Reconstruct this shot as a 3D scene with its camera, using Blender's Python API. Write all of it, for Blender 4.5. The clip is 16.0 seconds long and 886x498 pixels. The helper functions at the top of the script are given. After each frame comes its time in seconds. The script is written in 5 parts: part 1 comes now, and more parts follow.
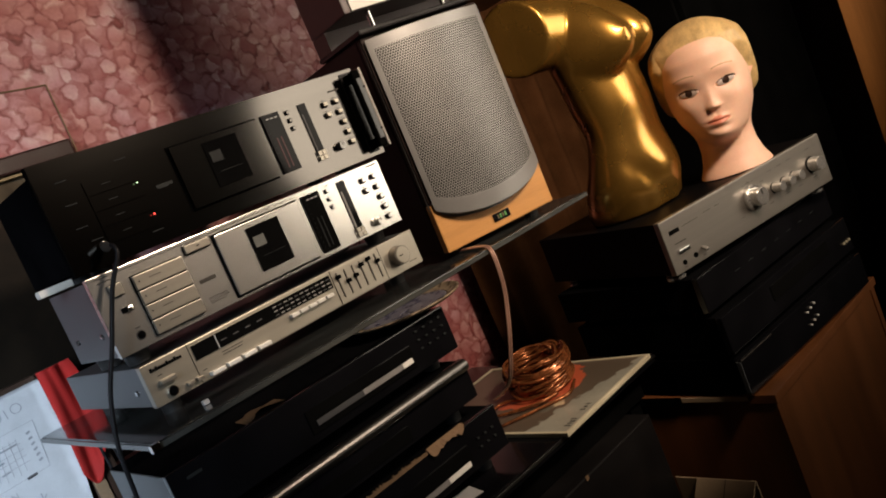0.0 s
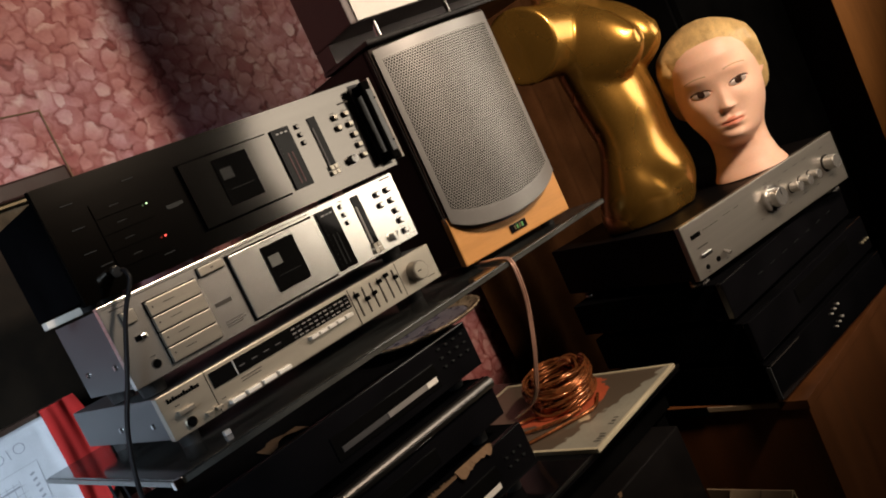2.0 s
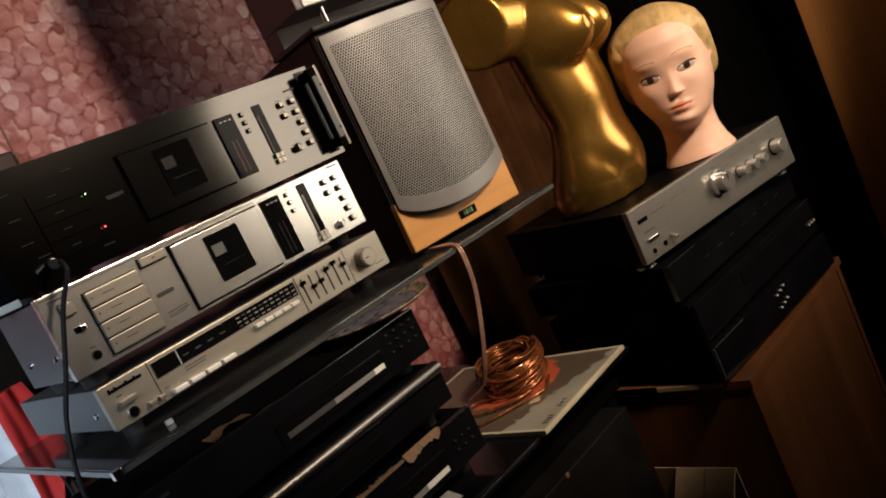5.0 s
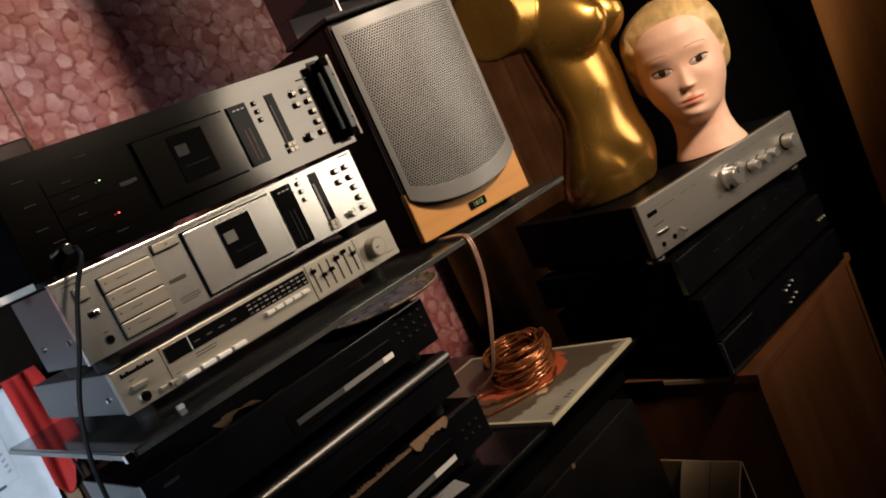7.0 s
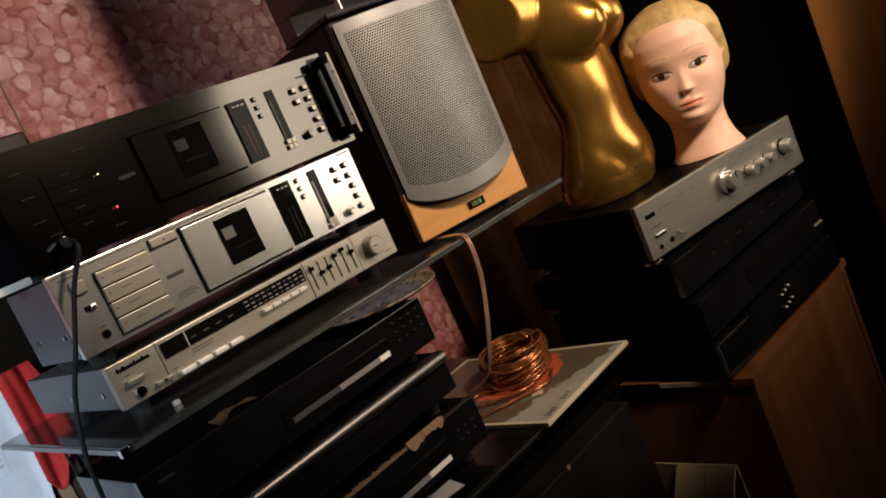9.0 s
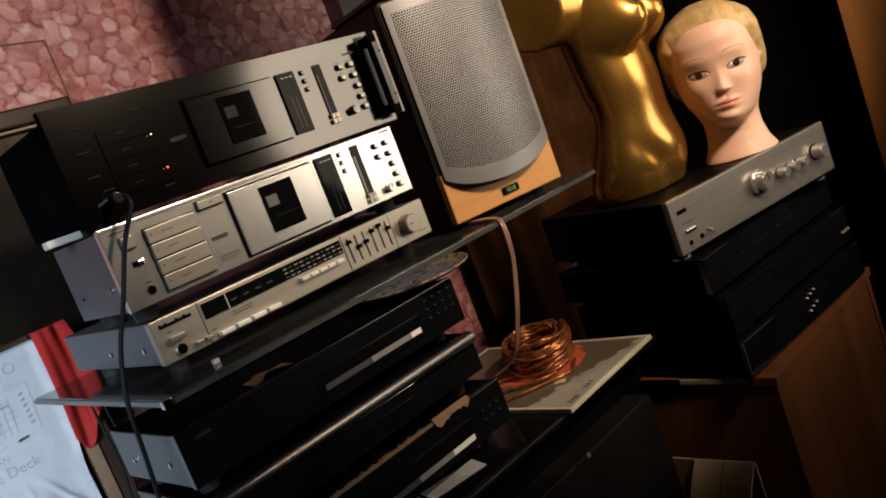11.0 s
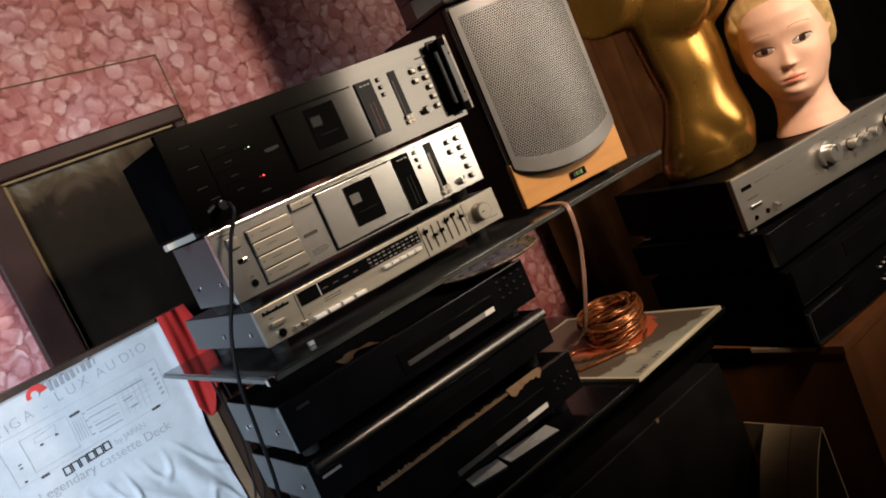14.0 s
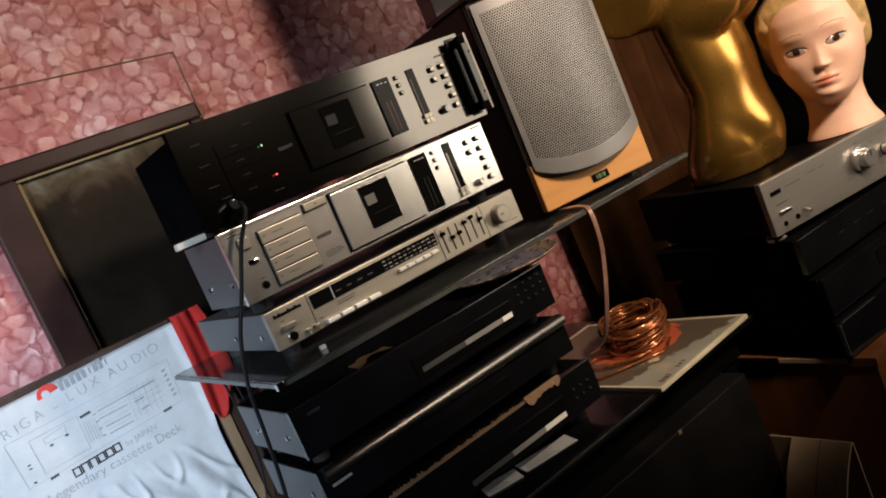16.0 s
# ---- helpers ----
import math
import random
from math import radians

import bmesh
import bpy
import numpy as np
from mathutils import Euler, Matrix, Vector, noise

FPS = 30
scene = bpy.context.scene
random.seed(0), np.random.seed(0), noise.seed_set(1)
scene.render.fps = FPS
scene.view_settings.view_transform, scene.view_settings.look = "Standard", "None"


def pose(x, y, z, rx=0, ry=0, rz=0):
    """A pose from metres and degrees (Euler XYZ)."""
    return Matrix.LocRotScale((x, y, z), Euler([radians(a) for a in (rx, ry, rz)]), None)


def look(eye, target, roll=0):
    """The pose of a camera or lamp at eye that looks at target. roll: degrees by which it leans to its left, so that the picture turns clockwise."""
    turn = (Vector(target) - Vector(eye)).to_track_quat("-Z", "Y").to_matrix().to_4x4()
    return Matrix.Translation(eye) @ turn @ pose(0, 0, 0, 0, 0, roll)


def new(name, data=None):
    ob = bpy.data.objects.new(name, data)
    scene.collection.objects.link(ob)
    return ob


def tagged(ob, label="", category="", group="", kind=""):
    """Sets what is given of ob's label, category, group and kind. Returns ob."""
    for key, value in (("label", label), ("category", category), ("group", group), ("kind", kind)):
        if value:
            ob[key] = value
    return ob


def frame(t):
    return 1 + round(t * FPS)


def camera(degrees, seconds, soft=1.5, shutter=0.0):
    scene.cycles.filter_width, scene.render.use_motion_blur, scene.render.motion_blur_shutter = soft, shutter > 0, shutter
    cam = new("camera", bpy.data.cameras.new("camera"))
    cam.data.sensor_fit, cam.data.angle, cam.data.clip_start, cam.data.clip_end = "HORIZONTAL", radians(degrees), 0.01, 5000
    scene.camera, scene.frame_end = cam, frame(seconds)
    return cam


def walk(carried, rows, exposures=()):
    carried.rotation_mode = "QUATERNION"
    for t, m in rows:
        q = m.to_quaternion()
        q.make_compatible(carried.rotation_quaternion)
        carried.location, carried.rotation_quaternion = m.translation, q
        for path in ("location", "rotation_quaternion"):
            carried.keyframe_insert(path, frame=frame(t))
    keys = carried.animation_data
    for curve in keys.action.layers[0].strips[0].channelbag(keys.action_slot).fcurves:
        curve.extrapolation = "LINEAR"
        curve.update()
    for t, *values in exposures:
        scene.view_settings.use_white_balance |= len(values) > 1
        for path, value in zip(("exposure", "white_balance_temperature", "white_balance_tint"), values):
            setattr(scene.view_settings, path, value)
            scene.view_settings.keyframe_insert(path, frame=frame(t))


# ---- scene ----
cam = camera(57.4, 16.0, soft=1.9)
PATH = [
    (0, (-0.298, -0.939, 1.093), (0.987, 0.571, 0.834), -22.8),
    (0.5, (-0.309, -0.915, 1.097), (0.974, 0.601, 0.856), -23.2),
    (1, (-0.314, -0.885, 1.104), (0.981, 0.622, 0.879), -23.6),
    (1.5, (-0.307, -0.876, 1.096), (1.007, 0.616, 0.875), -24.4),
    (2, (-0.305, -0.874, 1.097), (1.023, 0.604, 0.871), -24.9),
    (2.5, (-0.305, -0.881, 1.097), (1.038, 0.582, 0.861), -25.3),
    (3, (-0.3, -0.887, 1.097), (1.049, 0.57, 0.854), -25.6),
    (3.5, (-0.293, -0.9, 1.099), (1.059, 0.552, 0.846), -25.6),
    (4, (-0.278, -0.91, 1.096), (1.076, 0.537, 0.823), -25.4),
    (6.5, (-0.285, -0.909, 1.094), (1.041, 0.555, 0.776), -24.7),
    (7, (-0.286, -0.912, 1.095), (1.036, 0.555, 0.781), -24.5),
    (7.5, (-0.291, -0.911, 1.092), (1.035, 0.553, 0.778), -24.3),
    (8, (-0.29, -0.908, 1.092), (1.041, 0.551, 0.774), -23.9),
    (10.5, (-0.307, -0.898, 1.091), (1.034, 0.555, 0.787), -23.5),
    (11, (-0.337, -0.888, 1.079), (0.987, 0.582, 0.781), -20.7),
    (11.5, (-0.343, -0.888, 1.084), (0.958, 0.603, 0.798), -19.3),
    (12, (-0.342, -0.885, 1.089), (0.929, 0.634, 0.81), -19.2),
    (12.5, (-0.338, -0.916, 1.107), (0.796, 0.705, 0.816), -23.8),
    (13, (-0.334, -0.941, 1.118), (0.783, 0.691, 0.819), -24.2),
    (13.5, (-0.348, -0.977, 1.117), (0.772, 0.653, 0.82), -24.0),
    (14, (-0.359, -1.002, 1.114), (0.754, 0.633, 0.819), -23.6),
    (14.5, (-0.355, -1.001, 1.112), (0.747, 0.644, 0.831), -23.2),
    (15, (-0.351, -0.99, 1.11), (0.719, 0.677, 0.837), -23.1),
    (15.5, (-0.341, -0.98, 1.107), (0.716, 0.696, 0.84), -23.2),
    (16, (-0.335, -0.98, 1.107), (0.74, 0.686, 0.839), -23.1),
]
walk(cam, [(t, look(eye, target, roll)) for t, eye, target, roll in PATH], [(0, -0.06), (11, -0.08), (12.5, 0.13), (16, 0.10)])

# ---- world and lights ----
world = bpy.data.worlds.new("world")
scene.world = world
world.use_nodes = True
world.node_tree.nodes["Background"].inputs[0].default_value = (1.0, 0.62, 0.42, 1)
world.node_tree.nodes["Background"].inputs[1].default_value = 0.006


def area_lamp(name, eye, target, size, watts, colour, shape="DISK", size_y=None):
    data = bpy.data.lights.new(name, "AREA")
    data.shape, data.size, data.energy, data.color = shape, size, watts, colour
    if size_y:
        data.size_y = size_y
    ob = new(name, data)
    ob.matrix_world = look(eye, target)
    return ob


# warm spot of an unseen lamp, its cone narrowed to keep the low cabinet dark
LAMP = (0.64, -1.20, 1.74)
spot = bpy.data.lights.new("lamp_light", "SPOT")
spot.energy, spot.color, spot.shadow_soft_size = 86.0, (1.0, 0.78, 0.60), 0.09
spot.spot_size, spot.spot_blend = radians(88), 0.16
new("lamp_light", spot).matrix_world = look(LAMP, (0.98, 0.4, 1.5))
# added warm fill without a lamp; the decks' right ends reflect it
side = area_lamp("warm_fill_light", (1.63, -1.28, 1.32), (1.18, 0.0, 1.23), 0.9, 3.5, (1.0, 0.86, 0.70))
side.data.spread = radians(88)
# added cool fill from the left, no source known; narrow spread spares the wall
window = area_lamp("cool_fill_light", (-1.25, -0.88, 1.3), (-0.29, 0.4, 0.86), 0.6, 4.0, (0.72, 0.85, 1.0), "RECTANGLE", 0.8)
window.data.spread = radians(38)


# ---- materials ----
def mat(name, colour, rough=0.5, metal=0.0, vary=0.12, scale=12.0, bump=0.0, grain=250.0, second=None, coat=0.0, spec=0.5, stretch=(1, 1, 1), aniso=0.0, turn=0.0):
    m = bpy.data.materials.new(name)
    m.use_nodes = True
    nt = m.node_tree
    b = nt.nodes["Principled BSDF"]
    co = nt.nodes.new("ShaderNodeTexCoord")
    mp = nt.nodes.new("ShaderNodeMapping")
    mp.inputs["Scale"].default_value = stretch
    nt.links.new(co.outputs["Object"], mp.inputs["Vector"])
    big = nt.nodes.new("ShaderNodeTexNoise")
    big.inputs["Scale"].default_value, big.inputs["Detail"].default_value = scale, 5
    fine = nt.nodes.new("ShaderNodeTexNoise")
    fine.inputs["Scale"].default_value, fine.inputs["Detail"].default_value = grain, 3
    for n in (big, fine):
        nt.links.new(mp.outputs[0], n.inputs["Vector"])
    mixf = nt.nodes.new("ShaderNodeMath")
    mixf.operation = "MULTIPLY_ADD"
    mixf.inputs[1].default_value = 0.35
    nt.links.new(fine.outputs[0], mixf.inputs[0])
    nt.links.new(big.outputs[0], mixf.inputs[2])
    ramp = nt.nodes.new("ShaderNodeValToRGB")
    other = second or tuple(c * (1 - 2.2 * vary) for c in colour)
    ramp.color_ramp.elements[0].position, ramp.color_ramp.elements[1].position = 0.42, 0.92
    ramp.color_ramp.elements[0].color = (*[max(0, c) for c in other], 1)
    ramp.color_ramp.elements[1].color = (*[min(1, c * (1 + vary)) for c in colour], 1)
    nt.links.new(mixf.outputs[0], ramp.inputs[0])
    nt.links.new(ramp.outputs[0], b.inputs["Base Color"])
    rr = nt.nodes.new("ShaderNodeMapRange")
    rr.inputs[3].default_value, rr.inputs[4].default_value = max(0.02, rough * (1 - vary * 1.5)), min(1, rough * (1 + vary * 1.5))
    nt.links.new(big.outputs[0], rr.inputs[0])
    nt.links.new(rr.outputs[0], b.inputs["Roughness"])
    b.inputs["Metallic"].default_value = metal
    b.inputs["Coat Weight"].default_value = coat
    b.inputs["Specular IOR Level"].default_value = spec
    if aniso:
        b.inputs["Anisotropic"].default_value = aniso
        b.inputs["Anisotropic Rotation"].default_value = turn
        tg = nt.nodes.new("ShaderNodeTangent")
        tg.direction_type, tg.axis = "RADIAL", "Z"
        nt.links.new(tg.outputs[0], b.inputs["Tangent"])
    if bump:
        bp = nt.nodes.new("ShaderNodeBump")
        bp.inputs["Strength"].default_value, bp.inputs["Distance"].default_value = bump, 0.002
        nt.links.new(mixf.outputs[0], bp.inputs["Height"])
        nt.links.new(bp.outputs[0], b.inputs["Normal"])
    return m


def glow(name, colour, strength):
    m = mat(name, colour, 0.4)
    b = m.node_tree.nodes["Principled BSDF"]
    b.inputs["Emission Color"].default_value = (*colour, 1)
    b.inputs["Emission Strength"].default_value = strength
    return m


def wallpaper():
    """Pink hydrangea print: round petals that overlap in layers, each with a soft shadow on those below."""
    m = bpy.data.materials.new("wallpaper")
    m.use_nodes = True
    nt = m.node_tree
    b = nt.nodes["Principled BSDF"]
    b.inputs["Roughness"].default_value = 0.6

    def node(kind, **values):
        n = nt.nodes.new(kind)
        for k, v in values.items():
            n.inputs[k].default_value = v
        return n

    def link(a, c):
        nt.links.new(a, c)

    def ranged(value, a0, a1, b0, b1):
        n = nt.nodes.new("ShaderNodeMapRange")
        for k, v in zip((1, 2, 3, 4), (a0, a1, b0, b1)):
            n.inputs[k].default_value = v
        link(value, n.inputs[0])
        return n.outputs[0]

    def maths(kind, a, c):
        n = nt.nodes.new("ShaderNodeMath")
        n.operation = kind
        for k, v in enumerate((a, c)):
            if isinstance(v, (int, float)):
                n.inputs[k].default_value = v
            else:
                link(v, n.inputs[k])
        return n.outputs[0]

    def mixed(fac, a, c, blend="MIX"):
        n = nt.nodes.new("ShaderNodeMix")
        n.data_type, n.blend_type = "RGBA", blend
        if isinstance(fac, float):
            n.inputs[0].default_value = fac
        else:
            link(fac, n.inputs[0])
        for k, v in ((6, a), (7, c)):
            if isinstance(v, tuple):
                n.inputs[k].default_value = v
            else:
                link(v, n.inputs[k])
        return n.outputs[2]

    co = nt.nodes.new("ShaderNodeTexCoord")
    sep = nt.nodes.new("ShaderNodeSeparateXYZ")
    link(co.outputs["Object"], sep.inputs[0])
    flat = nt.nodes.new("ShaderNodeCombineXYZ")
    link(sep.outputs[0], flat.inputs[0])
    link(sep.outputs[2], flat.inputs[1])
    warp = node("ShaderNodeTexNoise", Scale=34.0, Detail=4.0)
    link(flat.outputs[0], warp.inputs["Vector"])
    big = node("ShaderNodeTexNoise", Scale=6.0, Detail=3.0)
    link(flat.outputs[0], big.inputs["Vector"])
    fine = node("ShaderNodeTexNoise", Scale=160.0, Detail=4.0)
    link(flat.outputs[0], fine.inputs["Vector"])
    base = (0.36, 0.10, 0.095, 1)
    for k, (scale, radius) in enumerate(((21.0, 0.52), (18.0, 0.54), (23.0, 0.52), (19.0, 0.47), (25.0, 0.43), (20.0, 0.36))):
        shift = node("ShaderNodeVectorMath")
        shift.operation = "MULTIPLY_ADD"
        shift.inputs[1].default_value = (0.036, 0.036, 0.0)
        link(warp.outputs["Color"], shift.inputs[0])
        move = node("ShaderNodeVectorMath")
        move.operation = "ADD"
        move.inputs[1].default_value = (1.37 * k, 2.11 * k, 0.0)
        link(flat.outputs[0], move.inputs[0])
        link(move.outputs[0], shift.inputs[2])
        v = node("ShaderNodeTexVoronoi", Scale=scale, Randomness=0.9)
        v.voronoi_dimensions = "2D"
        link(shift.outputs[0], v.inputs["Vector"])
        rgb = nt.nodes.new("ShaderNodeSeparateColor")
        link(v.outputs["Color"], rgb.inputs[0])
        # the way from the petal's middle, to shade it from its covered root to its pale tip
        way = node("ShaderNodeVectorMath")
        way.operation = "SUBTRACT"
        link(shift.outputs[0], way.inputs[0])
        link(v.outputs["Position"], way.inputs[1])
        tip = node("ShaderNodeVectorMath")
        tip.operation = "DOT_PRODUCT"
        tip.inputs[1].default_value = ((0.5, -0.3, 0.7, -0.6, 0.2, 0.4)[k], (0.85, 0.95, 0.7, 0.8, -0.9, 0.9)[k], 0.0)
        link(way.outputs[0], tip.inputs[0])
        tone = nt.nodes.new("ShaderNodeValToRGB")
        els = tone.color_ramp.elements
        els[0].position, els[1].position = 0.15, 0.95
        els[0].color, els[1].color = (0.40, 0.125, 0.13, 1), (0.82, 0.66, 0.65, 1)
        els.new(0.55).color = (0.60, 0.32, 0.335, 1)
        mixv = maths("ADD", maths("MULTIPLY", rgb.outputs[0], 0.5), maths("MULTIPLY", big.outputs[0], 0.55))
        link(maths("ADD", mixv, ranged(tip.outputs["Value"], -0.024, 0.024, -0.34, 0.22)), tone.inputs[0])
        grown = maths("ADD", v.outputs["Distance"], maths("MULTIPLY", rgb.outputs[1], 0.10))
        shade = ranged(grown, radius, radius + 0.12, 0.42, 1.0)
        base = mixed(1.0, base, mixed(shade, (0.62, 0.34, 0.33, 1), (1.0, 1.0, 1.0, 1)), "MULTIPLY")
        base = mixed(ranged(grown, radius - 0.11, radius, 1.0, 0.0), base, tone.outputs[0])
    hue = mixed(ranged(big.outputs["Fac"], 0.42, 0.62, 0.0, 1.0), (1.0, 0.84, 0.76, 1), (1.0, 0.95, 1.0, 1))
    base = mixed(1.0, base, hue, "MULTIPLY")
    base = mixed(1.0, base, mixed(ranged(fine.outputs[0], 0.35, 0.65, 0.0, 1.0), (0.77, 0.74, 0.74, 1), (0.86, 0.86, 0.86, 1)), "MULTIPLY")
    link(base, b.inputs["Base Color"])
    bp = nt.nodes.new("ShaderNodeBump")
    bp.inputs["Strength"].default_value, bp.inputs["Distance"].default_value = 0.15, 0.001
    link(fine.outputs[0], bp.inputs["Height"])
    link(bp.outputs[0], b.inputs["Normal"])
    return m


def oil_painting():
    """Dark landscape in oils: paler towards the top, with brown clouds and black below."""
    m = mat("dark_oil_painting", (0.010, 0.007, 0.0045), 0.45, vary=0.3, scale=7, grain=60, second=(0.002, 0.002, 0.002), spec=0.05, bump=0.25)
    nt = m.node_tree
    b = nt.nodes["Principled BSDF"]
    src = b.inputs["Base Color"].links[0].from_socket
    co = nt.nodes.new("ShaderNodeTexCoord")
    sep = nt.nodes.new("ShaderNodeSeparateXYZ")
    nt.links.new(co.outputs["Object"], sep.inputs[0])
    cloud = nt.nodes.new("ShaderNodeTexNoise")
    cloud.inputs["Scale"].default_value, cloud.inputs["Detail"].default_value, cloud.inputs["Distortion"].default_value = 11.0, 5, 1.2
    nt.links.new(co.outputs["Object"], cloud.inputs["Vector"])
    high = nt.nodes.new("ShaderNodeMapRange")
    for k, v in zip((1, 2, 3, 4), (1.16, 1.31, -0.50, 0.40)):
        high.inputs[k].default_value = v
    nt.links.new(sep.outputs[2], high.inputs[0])
    add = nt.nodes.new("ShaderNodeMath")
    add.operation = "ADD"
    nt.links.new(high.outputs[0], add.inputs[0])
    nt.links.new(cloud.outputs[0], add.inputs[1])
    ramp = nt.nodes.new("ShaderNodeValToRGB")
    els = ramp.color_ramp.elements
    els[0].position, els[1].position = 0.30, 1.0
    els[0].color, els[1].color = (0.0, 0.0, 0.0, 1), (0.17, 0.155, 0.118, 1)
    els.new(0.52).color = (0.006, 0.003, 0.002, 1)
    els.new(0.74).color = (0.055, 0.040, 0.023, 1)
    nt.links.new(add.outputs[0], ramp.inputs[0])
    mx = nt.nodes.new("ShaderNodeMix")
    mx.data_type, mx.blend_type = "RGBA", "ADD"
    mx.inputs[0].default_value = 1.0
    nt.links.new(ramp.outputs[0], mx.inputs[6])
    nt.links.new(src, mx.inputs[7])
    nt.links.new(mx.outputs[2], b.inputs["Base Color"])
    return m


